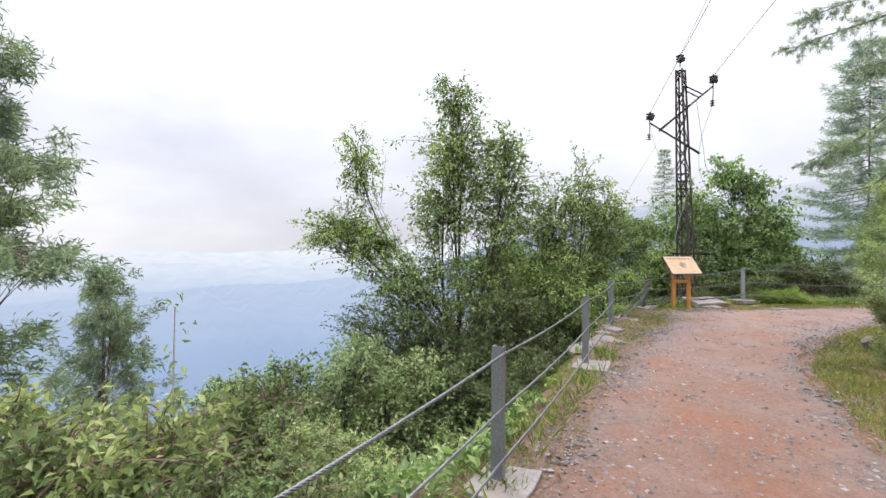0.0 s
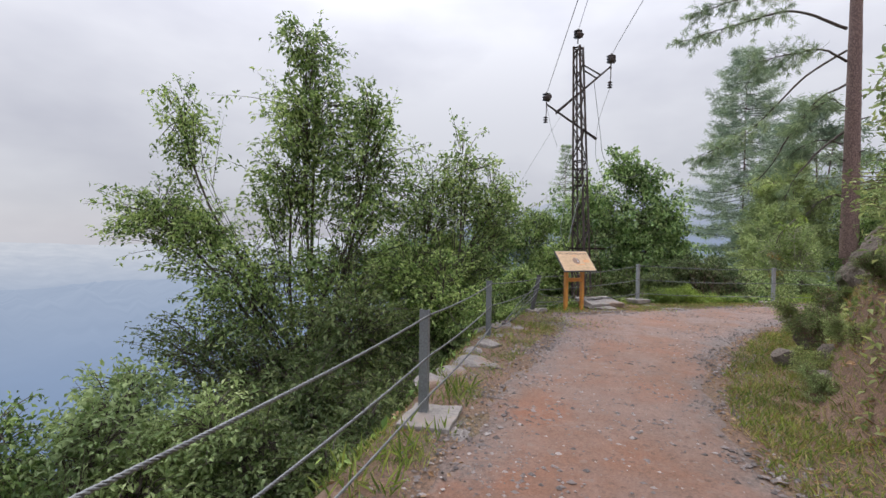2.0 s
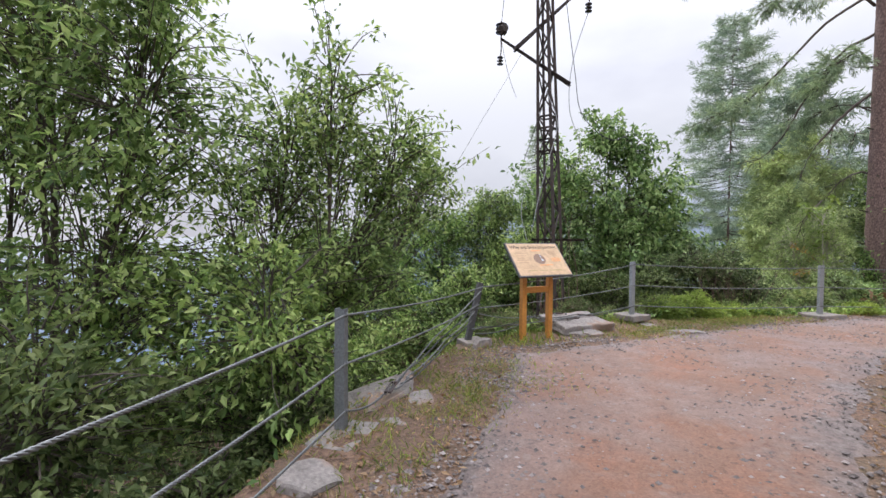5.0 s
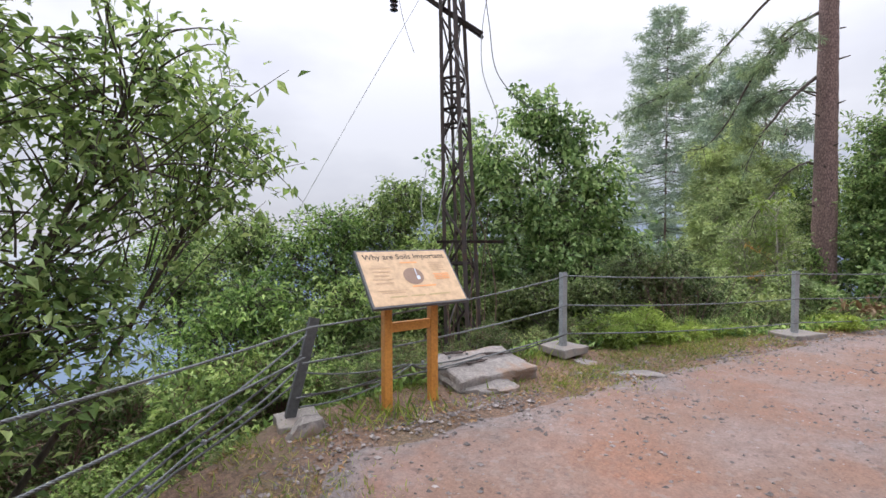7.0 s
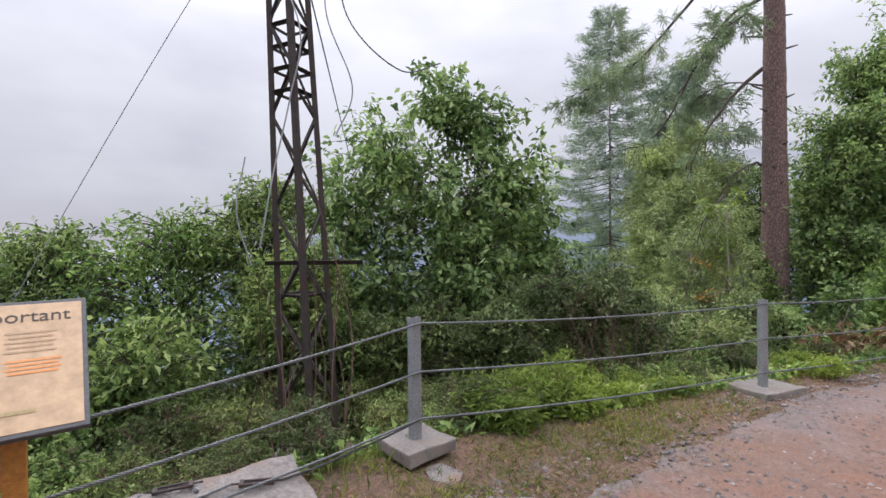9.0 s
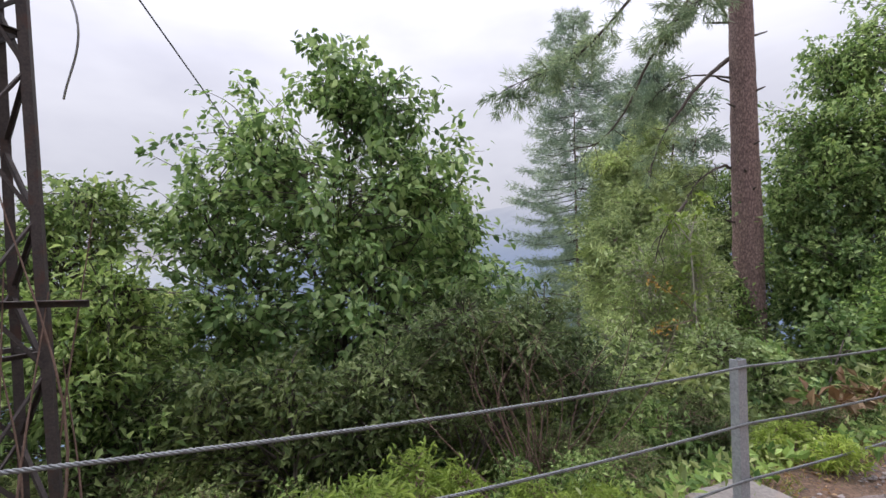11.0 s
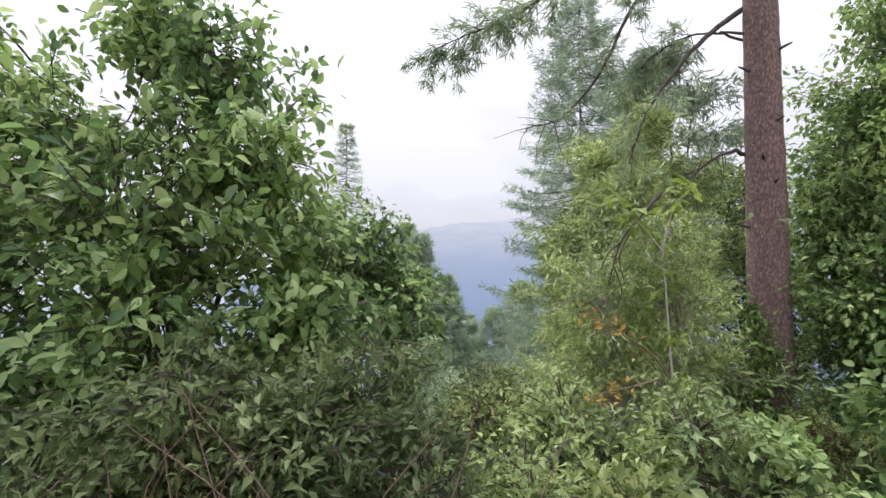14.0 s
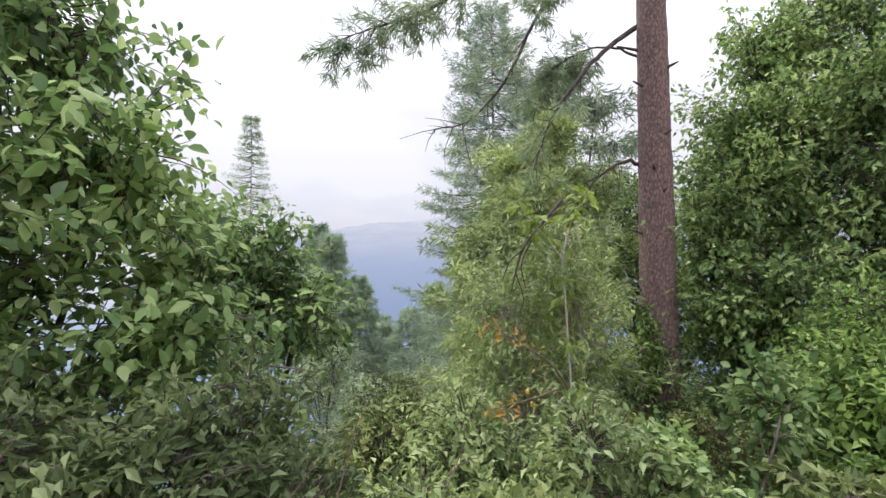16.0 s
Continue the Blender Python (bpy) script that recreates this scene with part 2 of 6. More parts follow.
M_CABLE = two_scale("steel_rope", (0.11, 0.115, 0.12), (0.24, 0.25, 0.25), 30.0, 0.5, 0.6, 0.2, 0.001)
M_RUST = two_scale("dark_rusted_steel", (0.03, 0.026, 0.026), (0.085, 0.066, 0.06), 6.0, 0.8, 0.2, 0.3, 0.002, stain=(0.075, 0.042, 0.032))
M_DARKWIRE = two_scale("dark_wire", (0.06, 0.06, 0.065), (0.13, 0.13, 0.14), 9.0, 0.6, 0.3, 0.1, 0.001)
M_PALEWIRE = two_scale("pale_wire", (0.3, 0.31, 0.33), (0.45, 0.46, 0.48), 9.0, 0.6, 0.2, 0.1, 0.001)
M_GLAZE = two_scale("brown_porcelain", (0.03, 0.025, 0.03), (0.07, 0.055, 0.06), 12.0, 0.3, 0.0, 0.05, 0.001)
M_WOOD = two_scale("orange_varnished_wood", (0.42, 0.16, 0.03), (0.62, 0.28, 0.06), 7.0, 0.45, 0.0, 0.2, 0.002, fine=6.0)
M_PANEL = two_scale("cream_printed_panel", (0.52, 0.345, 0.19), (0.59, 0.40, 0.23), 1.6, 0.45, 0.0, 0.02, 0.001)
M_FRAME = two_scale("dark_grey_frame", (0.06, 0.06, 0.065), (0.13, 0.13, 0.13), 8.0, 0.6)
M_INK = two_scale("dark_print", (0.06, 0.045, 0.035), (0.09, 0.07, 0.05), 9.0, 0.6)
M_ORANGE = two_scale("orange_print", (0.75, 0.28, 0.08), (0.85, 0.35, 0.12), 9.0, 0.6)
M_PALEINK = two_scale("faded_print", (0.44, 0.29, 0.165), (0.5, 0.335, 0.2), 9.0, 0.6)
M_BROWN = two_scale("brown_print", (0.2, 0.125, 0.085), (0.28, 0.18, 0.125), 14.0, 0.6)
M_OLIVEINK = two_scale("olive_print", (0.36, 0.28, 0.12), (0.44, 0.33, 0.15), 9.0, 0.6)
M_BLUE = two_scale("pale_blue_print", (0.5, 0.55, 0.62), (0.6, 0.64, 0.7), 9.0, 0.6)
M_BARK = bark_material("grey_brown_bark", (0.045, 0.035, 0.028), (0.13, 0.105, 0.085), 14.0, 0.4)
M_PINEBARK = bark_material("red_brown_pine_bark", (0.07, 0.043, 0.038), (0.34, 0.23, 0.205), 24.0, 0.5)
M_TWIG = two_scale("red_brown_twigs", (0.10, 0.055, 0.04), (0.2, 0.13, 0.1), 6.0, 0.9)
M_PALETWIG = two_scale("pale_stem", (0.3, 0.27, 0.22), (0.45, 0.42, 0.36), 6.0, 0.9)
L_TREE = leaf_material("tree_leaves", (0.06, 0.11, 0.036), (0.24, 0.35, 0.12), (0.47, 0.57, 0.26), 0.46)
L_WALNUT = leaf_material("broad_leaves", (0.07, 0.135, 0.055), (0.22, 0.34, 0.13), (0.44, 0.56, 0.29), 0.46)
L_BUSH = leaf_material("bush_leaves", (0.11, 0.16, 0.06), (0.25, 0.31, 0.13), (0.44, 0.49, 0.24))
# Grey-green leaves; also the dark stand-in for shade under the trees.
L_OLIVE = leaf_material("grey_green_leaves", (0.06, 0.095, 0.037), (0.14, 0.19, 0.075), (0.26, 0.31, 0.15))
L_LIME = leaf_material("yellow_green_leaves", (0.165, 0.24, 0.095), (0.31, 0.4, 0.18), (0.51, 0.6, 0.33), 0.42)
L_SPRING = leaf_material("spring_green_leaves", (0.165, 0.242, 0.05), (0.275, 0.369, 0.085), (0.407, 0.506, 0.15), 0.45)
L_DENSE = leaf_material("small_dark_leaves", (0.06, 0.125, 0.04), (0.22, 0.35, 0.105), (0.45, 0.6, 0.23))
# Yellow-green needles, lightened to put thin haze into the colour.
L_YNEEDLE = leaf_material("yellow_green_needles", (0.27, 0.36, 0.17), (0.46, 0.55, 0.27), (0.66, 0.75, 0.42), 0.3)
# Haze is painted into the next two colours, paler and greyer than bare foliage.
L_MIST = leaf_material("haze_tinted_foliage", (0.22, 0.31, 0.21), (0.35, 0.45, 0.31), (0.5, 0.59, 0.42), 0.42)
L_HAZE = leaf_material("haze_paled_needles", (0.28, 0.38, 0.3), (0.39, 0.49, 0.39), (0.5, 0.6, 0.49), 0.2)
L_GRASS = leaf_material("green_grass", (0.09, 0.145, 0.03), (0.2, 0.275, 0.06), (0.38, 0.42, 0.12), 0.35)
L_STRAW = leaf_material("dry_grass", (0.2, 0.17, 0.07), (0.32, 0.26, 0.12), (0.45, 0.38, 0.2), 0.3)
L_DRY = leaf_material("tan_dry_leaves", (0.186, 0.102, 0.054), (0.31, 0.198, 0.12), (0.403, 0.276, 0.18), 0.3)
L_AUTUMN = leaf_material("orange_leaves", (0.297, 0.171, 0.036), (0.425, 0.257, 0.06), (0.468, 0.361, 0.12), 0.3)
L_CANOPY = leaf_material("bright_canopy_leaves", (0.08, 0.15, 0.058), (0.26, 0.39, 0.15), (0.48, 0.6, 0.29))
L_FEATHER = leaf_material("feathery_shrub_leaves", (0.08, 0.12, 0.05), (0.175, 0.235, 0.105), (0.32, 0.385, 0.2))
# Ridge colours carry painted haze, fading paler towards the crest.
M_FAR_A = far_material("haze_blue_far_range", (0.27, 0.38, 0.60), (0.44, 0.54, 0.72), (0.84, 0.87, 0.94), (-0.22, -0.008), 0.85)
M_FAR_B = far_material("haze_blue_near_range", (0.24, 0.35, 0.56), (0.34, 0.45, 0.66), (0.52, 0.61, 0.77), (-0.4, -0.06), 0.85)
M_FAR_C = far_material("haze_blue_mountain", (0.27, 0.36, 0.55), (0.39, 0.47, 0.64), (0.70, 0.73, 0.82), (-0.1, 0.112), 0.85)


# ---- building helpers ----
def mesh_of(name, verts, faces, mat, smooth=False):
    me = bpy.data.meshes.new(name)
    me.from_pydata(np.asarray(verts, dtype=float).tolist(), [], [list(map(int, f)) for f in faces])
    me.materials.append(mat)
    if smooth:
        me.polygons.foreach_set("use_smooth", np.ones(len(me.polygons), dtype=bool))
    me.update()
    return me


def thing(name, at, label, category, group="", kind=""):
    ob = new(name)
    ob.empty_display_size = 0.1
    ob.location = at
    return tagged(ob, label, category, group, kind)


def piece(name, me, parent, label=""):
    ob = new(name, me)
    ob.parent = parent
    return tagged(ob, label) if label else ob


def part(name, bm, mat, parent, label="", smooth=False):
    me = bpy.data.meshes.new(name)
    bm.to_mesh(me)
    bm.free()
    me.materials.append(mat)
    if smooth:
        me.polygons.foreach_set("use_smooth", np.ones(len(me.polygons), dtype=bool))
    return piece(name, me, parent, label)


def box_bm(sx, sy, sz, m=None, bevel=0.0, bm=None):
    own = bm or bmesh.new()
    made = bmesh.ops.create_cube(own, size=1.0, matrix=(m or Matrix()) @ Matrix.Diagonal((sx, sy, sz, 1)))
    if bevel:
        edges = list({e for v in made["verts"] for e in v.link_edges})
        bmesh.ops.bevel(own, geom=edges, offset=bevel, segments=2, affect="EDGES", profile=0.6)
    return own


def unit(a):
    return a / np.maximum(np.linalg.norm(a, axis=-1, keepdims=True), 1e-9)


def tubes(lines, radii, sides=4):
    """Tapered tubes: lines (n, k, 3), radii (n, k). Verts and quads."""
    lines, radii = np.asarray(lines, float), np.asarray(radii, float)
    n, k, _ = lines.shape
    tang = unit(np.gradient(lines, axis=1))
    ref = np.where(np.abs(tang[..., 2:3]) > 0.9, np.array([1.0, 0, 0]), np.array([0, 0, 1.0]))
    ref = np.broadcast_to(ref[:, :1], tang.shape) if n else ref
    u = unit(np.cross(tang, ref))
    w = np.cross(tang, u)
    a = np.arange(sides) * 2 * np.pi / sides
    ring = lines[:, :, None] + radii[:, :, None, None] * (u[:, :, None] * np.cos(a)[:, None] + w[:, :, None] * np.sin(a)[:, None])
    verts = ring.reshape(-1, 3)
    i = np.arange(n)[:, None, None] * k * sides + np.arange(k - 1)[None, :, None] * sides
    s, s2 = np.arange(sides)[None, None], (np.arange(sides)[None, None] + 1) % sides
    quads = np.stack([i + s, i + s2, i + sides + s2, i + sides + s], -1).reshape(-1, 4)
    return verts, quads


def bend(points, k):
    """A smooth line of k points through a few given ones."""
    p = np.asarray(points, float)
    p = np.vstack([2 * p[0] - p[1], p, 2 * p[-1] - p[-2]])
    out = []
    for t in np.linspace(0, len(p) - 3 - 1e-6, k):
        i, f = int(t), t - int(t)
        a, b, c, d = p[i:i + 4]
        out.append(0.5 * (2 * b + (c - a) * f + (2 * a - 5 * b + 4 * c - d) * f * f + (3 * b - a - 3 * c + d) * f ** 3))
    return np.array(out)


def leaf_blades(at, along, size, width=0.42, fold=0.12, four=True):
    """Folded pointed leaves from base points, directions and lengths."""
    n = len(at)
    along = unit(along)
    side = unit(np.cross(along, unit(rng.normal(size=(n, 3)) * 0.55 + np.array([0, 0, 1.0]))))
    up = np.cross(side, along)
    s = np.asarray(size)[:, None]
    tip = at + along * s - up * s * 0.12
    left = at + along * s * 0.45 + side * s * width * 0.5 + up * s * fold
    right = at + along * s * 0.45 - side * s * width * 0.5 + up * s * fold
    i = np.arange(n)[:, None]
    if four == "round":
        rows = [at]
        for q, wq in ((0.22, 0.72), (0.5, 1.0), (0.8, 0.55)):
            m = at + along * s * q - up * s * 0.12 * q * q
            rows += [m, m + side * s * width * 0.5 * wq + up * s * fold * wq, m - side * s * width * 0.5 * wq + up * s * fold * wq]
        v = np.stack(rows + [tip], 1).reshape(-1, 3)
        tri = [(0, 1, 2), (0, 3, 1), (1, 4, 5), (1, 5, 2), (1, 3, 6), (1, 6, 4), (4, 7, 8), (4, 8, 5), (4, 6, 9), (4, 9, 7), (7, 10, 8), (7, 9, 10)]
        f = np.concatenate([i * 11 + list(q) for q in tri])
    elif four:
        mid = at + along * s * 0.5
        v = np.stack([at, left, right, tip, mid], 1).reshape(-1, 3)
        f = np.concatenate([i * 5 + [0, 4, 1], i * 5 + [0, 2, 4], i * 5 + [4, 3, 1], i * 5 + [4, 2, 3]])
    else:
        v = np.stack([at, left, tip, right], 1).reshape(-1, 3)
        f = np.concatenate([i * 4 + [0, 2, 1], i * 4 + [0, 3, 2]])
    return v, f


def join(*pairs):
    vs, fs, at = [], [], 0
    for v, f in pairs:
        vs.append(v)
        fs.extend((np.asarray(f) + at).tolist())
        at += len(v)
    return np.vstack(vs), fs


# ---- the lie of the land ----
FENCE = np.array([(-3, -500), (-0.7, -20), (-0.62, 3.2), (-0.65, 6.75), (-0.77, 10.45), (-0.25, 13.5), (2.18, 15.92), (5.77, 17.41), (9.4, 18.9), (30, 27.5), (500, 200)])
BANK = np.array([(2.2, -500), (2.1, -20), (2.05, 4), (2.04, 6.6), (2.12, 8.0), (2.4, 9.1), (3.0, 10.6), (3.6, 11.8), (4.4, 13.1), (5.4, 14.3), (6.6, 15.2), (8.6, 16.2), (12.5, 17.6), (30, 24.5), (500, 190)])
EDGE = np.array([(-0.4, -500), (-0.45, -20), (-0.42, 4), (-0.28, 6.4), (-0.26, 7.8), (-0.04, 9.2), (0.12, 10.5), (0.2, 11.6), (0.14, 12.6), (0.12, 13.3), (0.62, 13.55), (1.3, 14.1), (1.95, 14.6), (2.7, 15.1), (3.5, 15.65), (4.3, 16.25), (5.1, 16.8), (6.5, 17.6), (8.2, 18.3), (12, 19.8), (30, 27), (500, 198)])


def beside(x, y, line):
    """Distance to the left of a line of points (negative to its right)."""
    p = np.stack([np.ravel(x), np.ravel(y)], -1)
    best, side = np.full(len(p), 1e9), np.zeros(len(p))
    for a, b in zip(line[:-1], line[1:]):
        d = b - a
        f = np.clip(((p - a) @ d) / (d @ d), 0, 1)
        q = p - (a + f[:, None] * d)
        r = np.hypot(q[:, 0], q[:, 1])
        c = d[0] * (p[:, 1] - a[1]) - d[1] * (p[:, 0] - a[0])
        near = r < best
        best, side = np.where(near, r, best), np.where(near, np.sign(c), side)
    return (best * side).reshape(np.shape(x))


def wobble(x, y, size):
    x, y = np.asarray(x) / size, np.asarray(y) / size
    return (np.sin(x * 2.1 + 1.3 * np.sin(y * 1.7)) + np.sin(y * 2.6 + 1.1 * np.sin(x * 1.9 + 2)) + 0.6 * np.sin((x + y) * 4.3) + 0.5 * np.sin((x - y) * 5.1 + 1)) / 3


def land(x, y):
    x, y = np.asarray(x, float), np.asarray(y, float)
    o = np.maximum(beside(x, y, FENCE) - 0.2, 0)
    k = -beside(x, y, BANK) - 0.9
    b = np.maximum(k, 0)
    fall = 0.5 * np.minimum(o, 8) + 0.85 * np.clip(o - 8, 0, 60) + 0.45 * np.clip(o - 68, 0, 420)
    rise = 0.8 * np.minimum(b, 4) + 0.55 * np.clip(b - 4, 0, 14) + 0.3 * np.clip(b - 18, 0, 60)
    steep = np.clip((y - 3.5) / 2.5, 0, 1) * np.clip((14.8 - y) / 1.2, 0, 1) * np.clip((4 - x) / 2, 0, 1)
    fall = fall + 1.3 * steep * np.clip(o / 0.8, 0, 1) ** 2 * (3 - 2 * np.clip(o / 0.8, 0, 1))
    foot = np.clip((y - 6.2) / 1.2, 0, 1) * np.clip((11.4 - y) / 1.2, 0, 1) * np.clip((k + 0.3) / 1.1, 0, 1)
    rise = rise + 1.3 * foot * foot * (3 - 2 * foot)
    rough = np.clip((o + b) / 2, 0, 1)
    return -fall + rise + wobble(x, y, 0.9) * (0.006 + 0.12 * rough) + wobble(x, y, 0.25) * 0.03 * rough


def axis(lo, hi, step, far):
    inner = np.arange(lo, hi + step / 2, step)
    out = step * 1.22 ** np.arange(1, 60)
    out = np.cumsum(out)
    out = out[out < far]
    return np.concatenate([lo - out[::-1], inner, hi + out])


def grid_faces(nx, ny):
    i = (np.arange(ny - 1)[:, None] * nx + np.arange(nx - 1)).reshape(-1, 1)
    return np.concatenate([i, i + 1, i + nx + 1, i + nx], 1)


def make_ground():
    xs, ys = axis(-4, 11, 0.16, 4500), axis(0, 21, 0.16, 4500)
    X, Y = np.meshgrid(xs, ys)
    Z = land(X, Y)
    me = mesh_of("ground", np.stack([X.ravel(), Y.ravel(), Z.ravel()], 1), grid_faces(len(xs), len(ys)), M_SOIL, True)
    tagged(new("ground", me), "earthy hillside ground with leaf litter and sparse grass", "ground", kind="structure")


def make_path():
    m, n = 240, 26
    a = bend(EDGE[1:-1], m)
    b = bend(BANK[1:-1], m)
    f = np.linspace(0, 1, n)[None, :, None]
    P = a[:, None] * (1 - f) + b[:, None] * f
    ragged = wobble(P[..., 0], P[..., 1], 0.45) * 0.2 + wobble(P[..., 0] + 9, P[..., 1], 0.12) * 0.07
    way = unit(b - a)[:, None]
    P = P + way * (ragged * (np.abs(np.linspace(-1, 1, n)) ** 4)[None])[..., None]
    edge = np.abs(np.linspace(-1, 1, n))[None] ** 8
    Z = land(P[..., 0], P[..., 1]) + 0.016 - 0.05 * edge + wobble(P[..., 0], P[..., 1], 0.5) * 0.008
    me = mesh_of("path", np.concatenate([P, Z[..., None]], -1).reshape(-1, 3), grid_faces(n, m), M_GRAVEL, True)
    spread = me.attributes.new("edge", "FLOAT", "POINT")
    spread.data.foreach_set("value", np.broadcast_to(np.abs(np.linspace(-1, 1, n)) ** 3, (m, n)).ravel() * 0.55)
    tagged(new("path", me), "reddish gravel walking path curving along the hillside", "path", kind="structure")


make_ground()
make_path()


def ridge(name, label, mat, pts, foot, rough, seed, reach=0.3):
    """A distant ridge through crest points, dropping towards the viewer."""
    r = np.random.default_rng(seed)
    crest = bend(pts, 160)
    jag = np.zeros(160)
    for o in range(1, 6):
        jag += np.interp(np.arange(160), np.linspace(0, 160, 6 * 2 ** o), r.normal(size=6 * 2 ** o)) * rough / 1.7 ** o
    crest[:, 2] += jag
    back = unit(crest * np.array([1, 1, 0]))
    rows = [crest + back * 300 - np.array([0, 0, 200.0])]
    for k in range(9):
        f = k / 8
        low = crest * (1 - reach * f)
        low[:, 2] = crest[:, 2] * (1 - f) ** 1.6 + foot * (1 - (1 - f) ** 1.6) + r.normal(size=160) * rough * 0.5 * f * (1 - f) * 4
        rows.append(low)
    me = mesh_of(name, np.array(rows).reshape(-1, 3), grid_faces(160, 10), mat, True)
    tagged(new(name, me), label, "mountain", kind="structure")


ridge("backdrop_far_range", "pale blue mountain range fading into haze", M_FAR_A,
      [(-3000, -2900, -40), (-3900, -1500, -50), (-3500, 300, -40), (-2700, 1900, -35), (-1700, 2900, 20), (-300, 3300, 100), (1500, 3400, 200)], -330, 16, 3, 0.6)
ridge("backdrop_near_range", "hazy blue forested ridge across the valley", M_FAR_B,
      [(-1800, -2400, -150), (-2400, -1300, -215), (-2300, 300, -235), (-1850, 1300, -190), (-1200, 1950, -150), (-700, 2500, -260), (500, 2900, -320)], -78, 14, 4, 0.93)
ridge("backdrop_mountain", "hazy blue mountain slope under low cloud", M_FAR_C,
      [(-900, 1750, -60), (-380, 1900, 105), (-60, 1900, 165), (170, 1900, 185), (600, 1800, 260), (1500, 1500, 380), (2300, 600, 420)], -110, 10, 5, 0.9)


# ---- plants ----
def branching(base, lobes, trunk_r, lean_up, seed):
    """Limbs from the foot of a tree into each of its lobes."""
    r = np.random.default_rng(seed)
    base = np.asarray(base, float)
    limbs, radii = [], []
    for x, y, z, rx, ry, rz, n in lobes:
        c = np.array([x, y, z])
        fork = base + np.array([0, 0, (c[2] - base[2]) * lean_up * r.uniform(0.5, 1.0)]) + r.normal(size=3) * 0.08
        mid = fork * 0.45 + c * 0.55 + r.normal(size=3) * 0.18 + np.array([0, 0, 0.15])
        top = c + np.array([0, 0, rz * 0.65])
        limbs.append(bend([base + r.normal(size=3) * np.array([0.12, 0.12, 0]), fork, mid, c, top], 14))
        radii.append(trunk_r * (0.75 + 0.5 * (n / 300)) * np.linspace(1, 0.1, 14) ** 1.1)
    return np.array(limbs), np.array(radii)


def leafy_tree(name, label, category, base, lobes, leaf, trunk_r=0.1, per_twig=15, size=0.11, width=0.42, droop=0.35,
               four=True, lean_up=0.35, seed=1, group="", bark=None, reach=1.12, ragged=0.3, bare=0.5, thin=1.0):
    """A broadleaf tree or shrub: limbs into lobes, twigs, and leaves along the twigs."""
    r = np.random.default_rng(seed)
    base = np.asarray(base, float)
    limbs, radii = branching(base, lobes, trunk_r, lean_up, seed)
    starts, ends = [], []
    for line, (x, y, z, rx, ry, rz, n) in zip(limbs, lobes):
        n = int(n * thin)
        d = unit(r.normal(size=(n, 3)))
        q = r.uniform(0.3, 1.0, n) ** 0.55
        bumpy = 1 + ragged * np.sin(d[:, 0] * 5 + seed) * np.sin(d[:, 1] * 6 + 2 * seed) + ragged * 0.6 * np.sin(d[:, 2] * 9 + seed)
        q = q * bumpy * np.where(r.random(n) < 0.12, reach, 1.0)
        e = np.array([x, y, z]) + d * q[:, None] * np.array([rx, ry, rz])
        j = np.clip(((e[:, 2] - base[2]) / max(line[-1, 2] - base[2], 0.1) * 11 + r.normal(size=n) * 1.5), 5, 13).astype(int)
        starts.append(line[j] * 0.75 + e * 0.25)
        ends.append(e)
    s, e = np.vstack(starts), np.vstack(ends)
    n = len(s)
    mid = (s + e) / 2 + r.normal(size=(n, 3)) * 0.07 + np.array([0, 0, 0.06])
    f = np.linspace(0, 1, 5)[None, :, None]
    lines = s[:, None] * (1 - f) ** 2 + 2 * mid[:, None] * f * (1 - f) + e[:, None] * f ** 2
    tr = np.linspace(0.009, 0.002, 5)[None] * np.ones((n, 1)) * (1 + trunk_r * 2)
    k = per_twig
    at_f = np.minimum(np.linspace(bare, 1.0, k)[None] + r.uniform(-0.05, 0.05, (n, k)), 1.0)
    i = np.clip(at_f * 4, 0, 3.999)
    lo = i.astype(int)
    w = (i - lo)[..., None]
    ar = np.arange(n)[:, None]
    at = lines[ar, lo] * (1 - w) + lines[ar, lo + 1] * w
    d = unit(lines[ar, lo + 1] - lines[ar, lo])
    along = d * 0.6 + r.normal(size=(n, k, 3)) * 0.65 + np.array([0, 0, -droop])
    at = at + r.normal(size=(n, k, 3)) * size * 0.5
    sz = size * r.uniform(0.55, 1.25, n * k)
    v, fc = leaf_blades(at.reshape(-1, 3), along.reshape(-1, 3), sz, width, four=four)
    tree = thing(name, base, label, category, group)
    lv, lf = tubes(limbs - base, radii, 7)
    piece("trunk", mesh_of("trunk", lv, lf, bark or M_BARK, True), tree)
    tv, tf = tubes(lines - base, tr, 3)
    tagged(piece("branchwork", mesh_of("branchwork", tv, tf, bark or M_BARK), tree), kind="stuff")
    piece("crown", mesh_of("crown", v - base, fc, leaf, four == "round"), tree)
    return tree


def ground_at(x, y):
    return float(land(np.array([x]), np.array([y]))[0])


